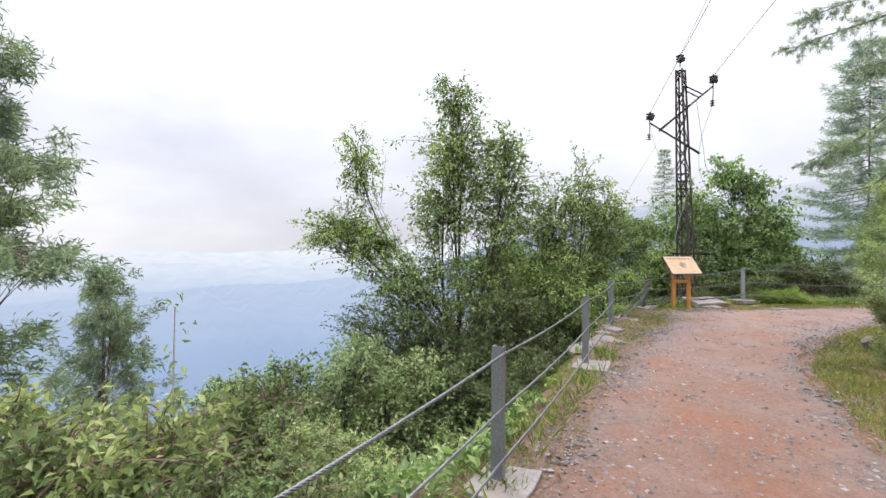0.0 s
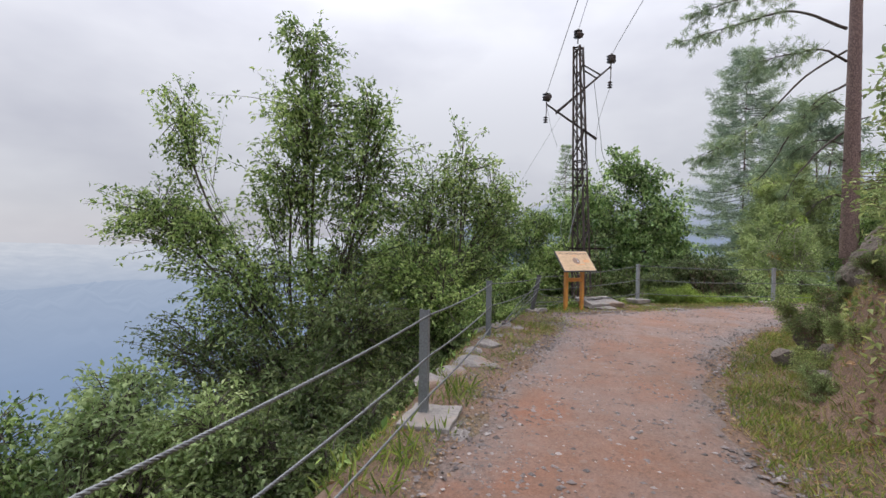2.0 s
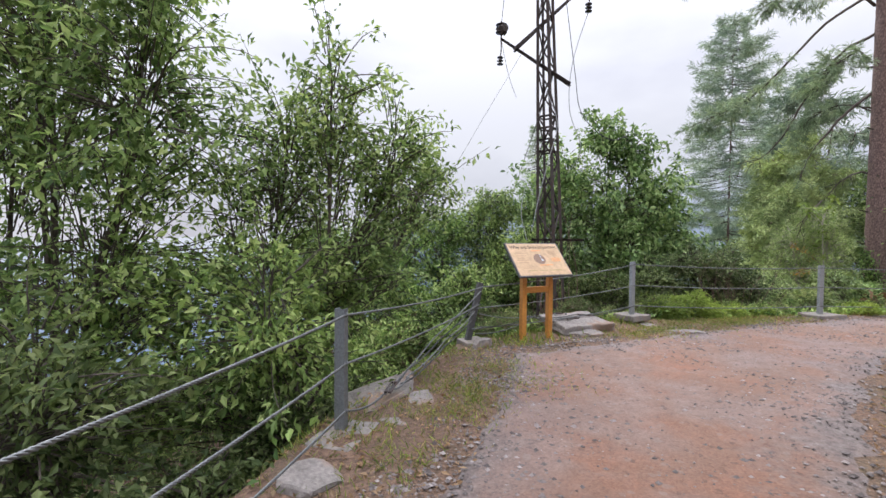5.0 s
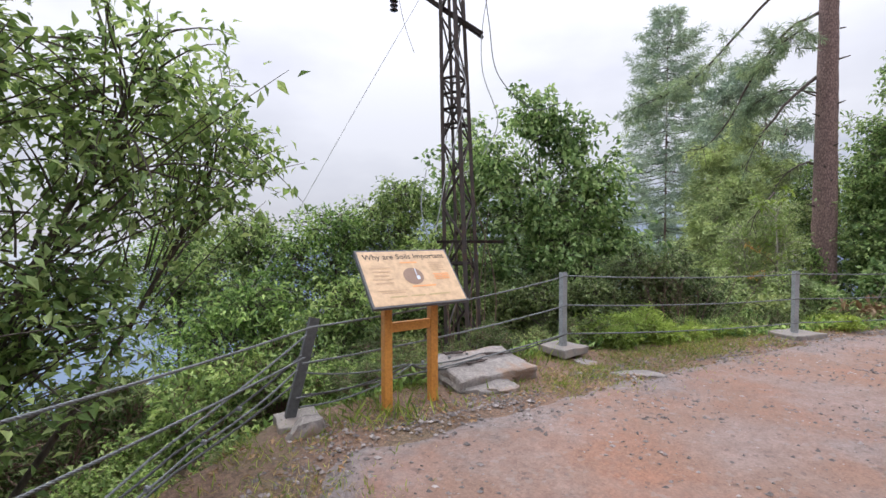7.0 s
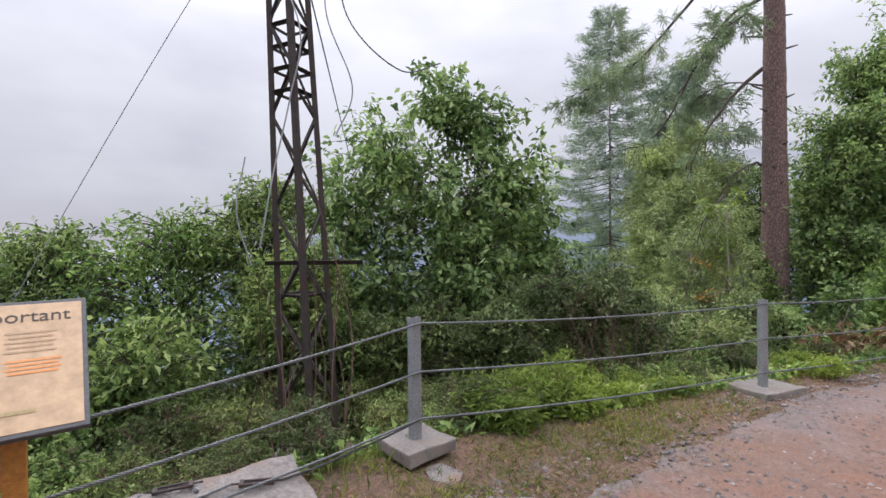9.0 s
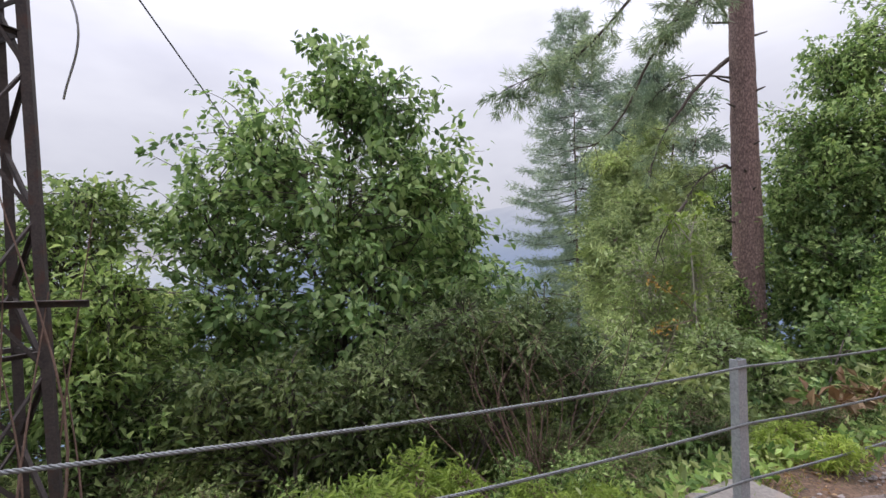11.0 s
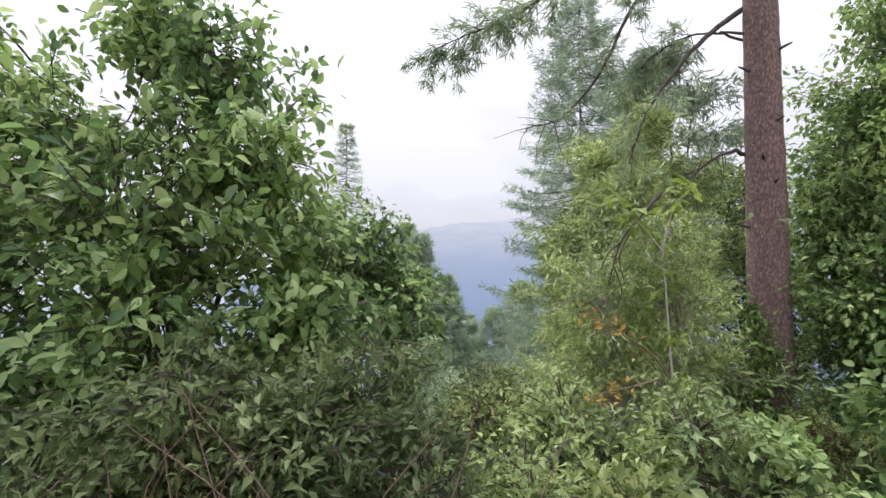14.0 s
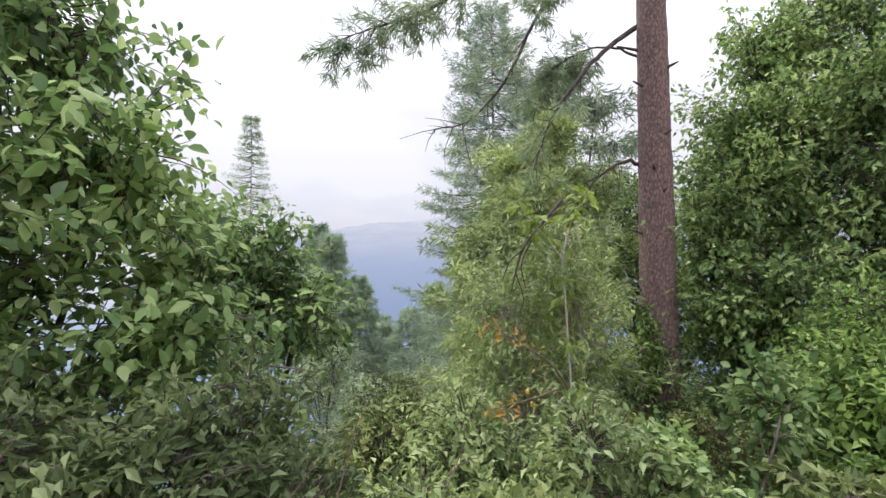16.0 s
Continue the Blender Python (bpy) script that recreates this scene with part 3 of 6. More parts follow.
# ---- trees beyond the fence ----
leafy_tree("broadleaf_tree", "tall leafy green tree growing on the slope below the fence", "tree", (-4.7, 11.2, ground_at(-4.7, 11.2) - 0.1), [
    (-4.95, 11.4, 5.3, 0.75, 0.75, 1.0, 110), (-4.6, 11.2, 3.9, 1.45, 1.2, 1.0, 230), (-8.0, 11.2, 4.0, 0.75, 0.65, 1.2, 105), (-8.4, 11.0, 2.05, 1.5, 1.1, 0.8, 220), (-5.15, 11.2, 2.5, 1.15, 1.1, 1.0, 170),
    (-7.2, 11.0, 1.6, 0.9, 0.9, 0.6, 110), (-3.4, 11.2, 2.6, 1.3, 1.2, 1.2, 200), (-5.8, 10.8, 0.5, 1.9, 1.4, 1.1, 300), (-3.7, 11.0, 0.7, 1.6, 1.2, 1.2, 260),
    (-3.4, 11.3, 4.0, 0.6, 0.6, 0.8, 60)], L_TREE, 0.06, 17, 0.12, 0.44, 0.3, seed=11, ragged=0.5, bare=0.5, thin=1.02)
# Low tree foliage, split off so that dark leaves paint in its shade.
leafy_tree("shrub", "low foliage of the tall tree, its shade put into dark leaves", "shrub", (-4.4, 10.0, ground_at(-4.4, 10.0) - 0.1), [
    (-2.9, 9.8, 0.0, 1.1, 1.0, 1.0, 220), (-6.6, 10.3, -0.8, 1.6, 1.2, 1.0, 240), (-4.7, 10.0, -0.9, 1.6, 1.0, 0.9, 260), (-3.0, 8.8, -1.0, 1.2, 0.9, 0.8, 200)], L_OLIVE, 0.04, 16, 0.105, 0.46, 0.25, seed=55, ragged=0.45)
leafy_tree("broadleaf_tree", "bushy green tree leaning over the cable fence", "tree", (-2.5, 12.4, ground_at(-2.5, 12.4) - 0.1), [
    (-1.7, 12.1, 2.9, 0.6, 0.7, 0.8, 90), (-1.75, 11.0, 0.5, 0.75, 0.8, 0.9, 160), (-2.4, 12.3, 2.3, 1.2, 1.0, 1.0, 210), (-1.25, 12.9, 2.3, 0.9, 0.8, 0.9, 150), (-1.1, 13.7, 2.1, 0.7, 0.7, 0.85, 110), (-2.7, 11.9, 0.9, 1.4, 1.1, 1.0, 260),
    (-1.6, 12.6, 0.9, 0.8, 0.8, 0.8, 150), (-3.0, 11.4, -0.3, 1.3, 1.0, 0.8, 180)], L_TREE, 0.045, 17, 0.098, 0.46, 0.25, seed=12, ragged=0.55, bare=0.45, thin=0.98)
leafy_tree("broadleaf_tree", "broad-leaved green tree rising behind the fence", "tree", (2.4, 21.7, ground_at(2.4, 21.7) - 0.1), [
    (2.25, 21.9, 4.4, 0.75, 0.75, 0.85, 120), (3.0, 21.7, 3.9, 0.9, 0.9, 0.9, 130), (1.1, 21.7, 3.3, 1.1, 1.0, 0.95, 180), (3.7, 21.4, 2.6, 0.95, 0.9, 0.8, 150),
    (2.3, 21.3, 2.3, 1.7, 1.3, 1.2, 300), (0.3, 21.6, 2.2, 1.2, 1.1, 1.1, 190), (2.9, 21.2, 0.9, 1.7, 1.2, 1.1, 260), (0.9, 21.4, 0.7, 1.5, 1.2, 1.0, 200), (0.1, 20.9, -0.4, 1.4, 0.9, 1.0, 220), (1.9, 20.5, -0.5, 1.4, 0.8, 0.9, 220), (4.2, 21.6, 1.3, 0.8, 0.9, 0.8, 120)],
    L_WALNUT, 0.06, 16, 0.15, 0.52, 0.55, "round", seed=13, ragged=0.55, bare=0.45, thin=0.74)
leafy_tree("broadleaf_tree", "green tree with glossy leaves further down the slope", "tree", (3.7, 25.2, ground_at(3.7, 25.2) - 0.1), [
    (4.1, 25.2, 1.9, 0.9, 0.9, 0.9, 130), (3.1, 25.2, 2.3, 1.0, 1.0, 0.9, 140), (4.6, 25.3, 1.0, 1.1, 1.0, 1.0, 150), (3.5, 25.0, 1.2, 1.3, 1.0, 1.1, 160)], L_WALNUT, 0.1, 13, 0.15, 0.5, 0.4, "round", seed=14, thin=0.9)
for x, y, top, w, sd in ((-1.0, 20.6, 3.0, 1.0, 21), (-2.5, 20.2, 2.3, 1.2, 22), (-4.4, 20.0, 2.2, 1.2, 23), (-6.4, 20.4, 2.0, 1.3, 24), (0.1, 19.6, 1.8, 0.9, 25), (-3.2, 17.8, 0.9, 1.1, 26), (-1.2, 17.6, 0.9, 0.9, 27)):
    b = ground_at(x, y)
    leafy_tree("broadleaf_tree", "leafy green sapling on the slope behind the sign", "tree", (x, y, b - 0.1), [
        (x + 0.1, y, top - 0.65, w * 0.85, w * 0.7, 0.6, 150), (x - 0.3, y - 0.1, top - 1.4, w * 1.3, w, 0.85, 270), (x + 0.4, y, top - 2.4, w * 1.35, w, 1.0, 250)],
        L_TREE if sd % 2 else L_DENSE, 0.06, 13, 0.125, seed=sd, group="saplings behind the sign")
leafy_tree("broadleaf_tree", "dense tree with small dark green leaves beside the pine", "tree", (14.2, 25.4, ground_at(14.2, 25.4) - 0.1), [
    (13.65, 25.2, 5.9, 1.05, 1.0, 0.9, 210), (15.2, 25.0, 6.6, 1.7, 1.4, 1.4, 330), (13.0, 25.0, 4.2, 1.3, 1.2, 1.0, 330), (14.8, 24.0, 4.6, 1.6, 1.3, 1.4, 420),
    (12.5, 24.6, 2.8, 1.35, 1.1, 1.3, 380), (14.5, 23.6, 2.7, 1.6, 1.2, 1.4, 420), (12.4, 23.8, 1.2, 1.2, 1.0, 1.2, 330), (14.2, 23.0, 0.9, 1.5, 1.2, 1.2, 360), (16.6, 24.2, 3.6, 1.5, 1.3, 1.9, 380),
    (16.2, 23.2, 1.2, 1.5, 1.1, 1.4, 320), (13.4, 22.6, -0.5, 1.4, 1.0, 1.0, 260), (15.4, 22.4, -0.4, 1.4, 1.0, 1.1, 260), (17.0, 24.4, 6.2, 1.5, 1.3, 1.6, 300), (13.6, 24.6, 3.6, 1.2, 0.9, 1.5, 260), (11.9, 24.7, 2.2, 0.65, 0.7, 1.2, 170), (11.75, 24.4, 0.5, 0.75, 0.7, 1.2, 190), (11.8, 24.0, -1.0, 0.9, 0.7, 0.9, 150)],
    L_CANOPY, 0.055, 15, 0.15, 0.5, 0.5, seed=15, ragged=0.5)
leafy_tree("broadleaf_tree", "hazy green tree behind the tall pine trunk", "tree", (12.9, 28.4, ground_at(12.9, 28.4) - 0.1), [
    (12.9, 28.4, 3.2, 1.3, 1.0, 1.2, 200), (12.4, 28.2, 1.4, 1.5, 1.0, 1.2, 240), (13.8, 28.4, 1.2, 1.4, 1.0, 1.3, 220), (12.9, 28.0, -0.6, 1.8, 1.0, 1.3, 260), (11.4, 28.2, -1.4, 1.5, 1.0, 1.2, 200)], L_TREE, 0.06, 14, 0.15, 0.5, 0.2, seed=20)
leafy_tree("shrub", "yellow-green feathery shrub with fine leaves on the slope", "shrub", (7.9, 22.4, ground_at(7.9, 22.4) - 0.1), [
    (8.1, 22.4, 2.0, 0.65, 0.6, 0.55, 110), (7.5, 22.4, 1.2, 0.75, 0.7, 0.8, 150), (8.4, 22.5, 1.1, 0.65, 0.7, 0.8, 150), (7.7, 22.2, 0.1, 1.0, 0.8, 0.9, 190), (8.5, 22.2, -0.4, 0.8, 0.8, 0.8, 150), (6.9, 22.6, 0.1, 0.6, 0.6, 0.8, 90)],
    L_LIME, 0.045, 16, 0.10, 0.36, 0.2, seed=16, bark=M_PALETWIG)
leafy_tree("shrub", "green shrub with broad pale leaves at the foot of the pine", "shrub", (9.0, 20.9, ground_at(9.0, 20.9) - 0.1), [
    (8.4, 20.9, 0.0, 0.6, 0.5, 0.45, 60), (9.9, 21.3, 0.35, 0.5, 0.5, 0.6, 60), (9.0, 20.7, -0.55, 0.8, 0.6, 0.5, 80), (8.0, 20.5, -0.6, 0.7, 0.6, 0.5, 60)], L_WALNUT, 0.025, 12, 0.115, 0.6, 0.2, "round", seed=17)
leafy_tree("shrub", "tangled small-leaved green shrub with bare red-brown stems", "shrub", (4.1, 19.5, ground_at(4.1, 19.5) - 0.1), [
    (4.1, 19.6, 0.85, 0.75, 0.5, 0.45, 170), (3.2, 19.4, 0.35, 0.7, 0.5, 0.45, 140), (4.8, 19.7, 0.6, 0.6, 0.5, 0.5, 130), (4.5, 19.7, 0.2, 0.7, 0.4, 0.5, 90), (5.1, 20.2, 0.95, 0.45, 0.5, 0.45, 90), (5.5, 19.9, 0.3, 0.5, 0.5, 0.5, 90)],
    L_FEATHER, 0.016, 18, 0.09, 0.42, 0.1, seed=18, bark=M_BARK)
# Darker leaves paint in the shade under the broad-leaved tree.
leafy_tree("shrub", "leafy shrub below the fence with shade put into its leaves", "shrub", (2.2, 19.2, ground_at(2.2, 19.2) - 0.1), [
    (2.2, 19.4, 0.15, 0.8, 0.5, 0.55, 130), (1.4, 19.4, 0.0, 0.7, 0.5, 0.6, 120), (2.9, 19.3, -0.1, 0.6, 0.4, 0.5, 100)], L_OLIVE, 0.025, 13, 0.11, 0.5, 0.2, seed=19)
# The L_OLIVE entries are darker to put tree shade into their leaves.
for x, y, top, sd, lf in ((6.3, 20.6, 0.35, 71, L_LIME), (7.0, 20.2, 0.3, 72, L_BUSH), (7.7, 20.8, 0.8, 73, L_LIME), (6.8, 21.6, 0.6, 74, L_LIME), (11.0, 21.2, 1.0, 75, L_DENSE), (11.6, 21.8, 1.7, 76, L_DENSE), (6.0, 22.5, 0.3, 77, L_BUSH), (9.6, 20.4, 0.1, 78, L_BUSH), (6.2, 24.5, 0.2, 79, L_BUSH), (12.6, 22.6, 1.4, 80, L_DENSE), (11.5, 22.6, 0.6, 91, L_DENSE), (12.2, 23.4, 0.9, 92, L_DENSE), (5.6, 21.4, -0.2, 93, L_BUSH), (4.9, 22.4, 0.1, 94, L_BUSH), (10.6, 22.3, -0.1, 95, L_LIME), (0.2, 23.2, 0.7, 96, L_OLIVE), (1.5, 23.5, 0.7, 97, L_OLIVE), (2.8, 23.5, 0.5, 98, L_OLIVE), (-1.2, 22.6, 0.7, 99, L_OLIVE), (0.8, 22.4, -0.3, 100, L_OLIVE), (2.2, 22.6, -0.3, 101, L_OLIVE)):
    leafy_tree("shrub", "leafy green shrub crowding the slope below the fence", "shrub", (x, y, ground_at(x, y) - 0.1), [
        (x, y, top - 0.5, 0.65, 0.6, 0.5, 100), (x - 0.4, y - 0.1, top - 1.1, 0.7, 0.6, 0.6, 90), (x + 0.45, y - 0.1, top - 1.0, 0.7, 0.6, 0.6, 90)], lf, 0.02, 13, 0.1 + 0.04 * (sd % 3 == 0), 0.46, 0.15, seed=sd, group="shrubs below the fence")

# Tree shade on these shrubs is put into their darker leaf colour.
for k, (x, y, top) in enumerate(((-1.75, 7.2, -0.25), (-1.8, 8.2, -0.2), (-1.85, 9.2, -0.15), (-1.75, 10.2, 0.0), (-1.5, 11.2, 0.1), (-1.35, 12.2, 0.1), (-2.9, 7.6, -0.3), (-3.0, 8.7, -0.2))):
    leafy_tree("shrub", "leafy shrub below the fence, shade put into its leaf colour", "shrub", (x, y, ground_at(x, y) - 0.1), [
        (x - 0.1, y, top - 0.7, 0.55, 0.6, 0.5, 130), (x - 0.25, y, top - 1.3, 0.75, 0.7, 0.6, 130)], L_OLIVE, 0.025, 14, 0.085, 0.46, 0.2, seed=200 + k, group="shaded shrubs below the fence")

for x, y, top, sd in ((-4.6, 6.9, -0.15, 301), (-5.8, 6.4, -0.4, 302), (-3.7, 7.5, -0.3, 303), (-6.9, 6.0, -0.65, 304), (-5.1, 7.6, -0.05, 305)):
    leafy_tree("shrub", "tall light green shrub on the slope below the path", "shrub", (x, y, ground_at(x, y) - 0.1), [
        (x, y, top - 0.55, 0.7, 0.6, 0.55, 110), (x - 0.5, y - 0.1, top - 1.2, 0.8, 0.6, 0.7, 120), (x + 0.5, y, top - 1.3, 0.8, 0.6, 0.7, 120), (x, y, top - 2.2, 0.9, 0.7, 0.7, 90)], (L_TREE, L_LIME)[sd % 2], 0.025, 13, 0.1, 0.46, 0.15, seed=sd, group="tall shrubs on the slope")

# ---- conifers ----
def layered_conifer(label, x, y, top, low, radius, needle, seed, whorls=30, name="spruce_tree", group="", blade=0.3, width=0.07, taper=0.8, per=11, trunk_r=0.14):
    """A full conifer: whorls of boughs with side twigs, bottlebrush tufts of fine needles and upturned tips."""
    r = np.random.default_rng(seed)
    base = np.array([x, y, ground_at(x, y) - 0.1])
    H = top - base[2]
    tree = thing(name, base, label, "conifer", group)
    trunk = bend([(0, 0, 0), (r.normal() * 0.1, r.normal() * 0.1, H * 0.5), (0, 0, H)], 14)
    piece("trunk", mesh_of("trunk", *tubes(trunk[None], (trunk_r * np.linspace(1, 0.08, 14))[None], 8), M_PINEBARK, True), tree)
    boughs, twigs = [], []
    for f in np.linspace(0, 0.985, whorls) ** 0.9:
        z = low + (top - low) * f - base[2]
        reach = radius * (1 - f) ** taper * r.uniform(0.72, 1.12) + 0.15
        for a in r.uniform(0, 6.28) + np.arange(6) * np.pi / 3 + r.normal(size=6) * 0.25:
            L = reach * r.uniform(0.6, 1.12)
            out, side = np.array([np.cos(a), np.sin(a), 0]), np.array([-np.sin(a), np.cos(a), 0])
            p0 = np.array([0, 0, z + r.normal() * 0.15])
            b = bend([p0, p0 + out * L * 0.55 + [0, 0, -0.08 * L], p0 + out * L + [0, 0, 0.02 * L]], 8)
            boughs.append(b)
            for q in np.linspace(0.2, 1.0, max(4, int(per * (0.25 + L / radius)))):
                at = b[min(7, int(q * 7))]
                for sgn in (-1, 1):
                    w = L * 0.34 * (1.15 - q) + 0.2
                    end = at + side * sgn * w * r.uniform(0.5, 1.1) + out * w * 0.7 + np.array([0, 0, r.uniform(-0.12, 0.16) * w])
                    twigs.append(np.stack([at, (at + end) / 2 + [0, 0, -0.05 * w], end]))
    tagged(piece("branchwork", mesh_of("branchwork", *tubes(np.array(boughs), np.linspace(0.03, 0.006, 8)[None] * np.ones((len(boughs), 1)), 3), M_BARK), tree), kind="stuff")
    tw = np.array(twigs)
    n, m = len(tw), 12
    f = r.uniform(0.25, 1.0, (n, m, 1)) ** 0.7
    at = tw[:, None, 0] * (1 - f) + tw[:, None, 2] * f + r.normal(size=(n, m, 3)) * 0.035
    way = unit(tw[:, 2] - tw[:, 0])[:, None] * 0.8 + r.normal(size=(n, m, 3)) * 0.55 + np.array([0, 0, -0.08])
    v, fc = leaf_blades(at.reshape(-1, 3), way.reshape(-1, 3), blade * r.uniform(0.6, 1.2, n * m), width, 0.01, False)
    piece("crown", mesh_of("crown", v, fc, needle), tree)
    return tree


def clumped_pine(label, x, y, crowns, needle, seed, thick, needles=44, size=0.17, width=0.05):
    return leafy_tree("pine_tree", label, "conifer", (x, y, ground_at(x, y) - 0.1), [(x + a, y + c, z, rx, rx, rz, n) for a, c, z, rx, rz, n in crowns], needle, thick, needles, size, width, 0.0,
                      False, 0.6, seed, "pines on the slope", M_PINEBARK, 1.2, 0.45, 0.72)


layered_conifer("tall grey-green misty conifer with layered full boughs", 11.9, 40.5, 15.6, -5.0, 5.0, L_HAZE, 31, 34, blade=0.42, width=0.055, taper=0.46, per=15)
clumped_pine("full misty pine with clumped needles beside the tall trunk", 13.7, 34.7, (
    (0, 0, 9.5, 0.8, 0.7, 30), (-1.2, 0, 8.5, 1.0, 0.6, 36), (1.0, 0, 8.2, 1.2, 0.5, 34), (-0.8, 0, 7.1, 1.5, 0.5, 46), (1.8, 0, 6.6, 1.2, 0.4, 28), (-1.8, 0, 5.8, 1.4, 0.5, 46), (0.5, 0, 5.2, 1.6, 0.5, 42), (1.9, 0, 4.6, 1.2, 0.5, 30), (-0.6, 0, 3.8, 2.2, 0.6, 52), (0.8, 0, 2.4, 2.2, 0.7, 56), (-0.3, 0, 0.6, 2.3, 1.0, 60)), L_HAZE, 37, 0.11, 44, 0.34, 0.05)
clumped_pine("young yellowish-green pine with clumped needles", 10.0, 27.8, (
    (0.1, 0, 4.9, 0.6, 0.6, 55), (-0.7, 0, 4.2, 0.9, 0.6, 80), (0.7, 0, 3.7, 0.9, 0.6, 80), (-0.7, 0, 3.0, 1.2, 0.7, 110), (0.6, 0, 2.2, 1.3, 0.8, 110), (-0.5, 0, 1.2, 1.5, 0.8, 110)), L_YNEEDLE, 32, 0.08, 52, 0.2, 0.04)
clumped_pine("bushy yellow-green young pine beside the shrub", 8.5, 24.6, (
    (0, 0, 2.8, 0.7, 0.6, 80), (-0.5, 0, 1.8, 1.0, 0.7, 120), (0.6, 0, 1.4, 1.0, 0.7, 110), (-0.5, 0, 0.6, 1.2, 0.8, 130), (0.5, 0, 0.0, 1.2, 0.8, 110)), L_YNEEDLE, 33, 0.05, 52, 0.18, 0.04)
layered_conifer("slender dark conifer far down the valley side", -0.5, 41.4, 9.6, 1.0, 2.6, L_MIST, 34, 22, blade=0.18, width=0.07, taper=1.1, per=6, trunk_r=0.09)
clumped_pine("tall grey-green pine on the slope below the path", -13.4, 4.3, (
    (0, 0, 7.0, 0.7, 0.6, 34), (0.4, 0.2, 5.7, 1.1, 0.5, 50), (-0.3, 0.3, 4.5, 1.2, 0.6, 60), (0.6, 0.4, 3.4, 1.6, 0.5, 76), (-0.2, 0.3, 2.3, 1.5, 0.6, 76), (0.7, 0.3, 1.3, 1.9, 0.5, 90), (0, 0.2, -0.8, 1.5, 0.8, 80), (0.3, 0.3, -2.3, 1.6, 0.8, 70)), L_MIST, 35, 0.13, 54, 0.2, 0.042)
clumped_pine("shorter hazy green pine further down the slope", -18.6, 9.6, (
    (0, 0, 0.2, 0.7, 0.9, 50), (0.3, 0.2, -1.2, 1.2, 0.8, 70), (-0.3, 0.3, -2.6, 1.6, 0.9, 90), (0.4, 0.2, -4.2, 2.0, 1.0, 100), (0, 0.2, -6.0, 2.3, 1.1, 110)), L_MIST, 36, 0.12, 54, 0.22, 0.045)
# Trees down the valley: haze comes from their pale leaf colour alone.
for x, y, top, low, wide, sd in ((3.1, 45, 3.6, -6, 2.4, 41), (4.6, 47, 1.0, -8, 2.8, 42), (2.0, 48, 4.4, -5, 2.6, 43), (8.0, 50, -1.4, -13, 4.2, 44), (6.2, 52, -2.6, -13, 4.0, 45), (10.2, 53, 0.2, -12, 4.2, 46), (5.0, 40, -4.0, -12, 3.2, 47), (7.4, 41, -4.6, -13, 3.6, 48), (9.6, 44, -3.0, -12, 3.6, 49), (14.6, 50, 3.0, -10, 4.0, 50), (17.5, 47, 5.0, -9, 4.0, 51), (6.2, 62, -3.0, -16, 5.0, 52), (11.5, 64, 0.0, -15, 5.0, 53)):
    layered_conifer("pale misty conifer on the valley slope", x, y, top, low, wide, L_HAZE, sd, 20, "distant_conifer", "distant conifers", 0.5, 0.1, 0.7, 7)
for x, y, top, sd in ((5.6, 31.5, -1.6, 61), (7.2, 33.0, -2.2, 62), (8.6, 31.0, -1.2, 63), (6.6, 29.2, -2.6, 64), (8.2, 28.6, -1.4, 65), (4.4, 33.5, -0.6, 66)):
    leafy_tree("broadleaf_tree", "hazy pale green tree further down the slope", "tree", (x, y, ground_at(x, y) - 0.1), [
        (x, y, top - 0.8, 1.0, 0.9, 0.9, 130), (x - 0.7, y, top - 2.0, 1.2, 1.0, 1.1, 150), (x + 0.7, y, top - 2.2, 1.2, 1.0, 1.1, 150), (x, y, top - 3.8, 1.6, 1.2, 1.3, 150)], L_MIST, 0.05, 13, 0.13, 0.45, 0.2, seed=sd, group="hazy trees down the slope")


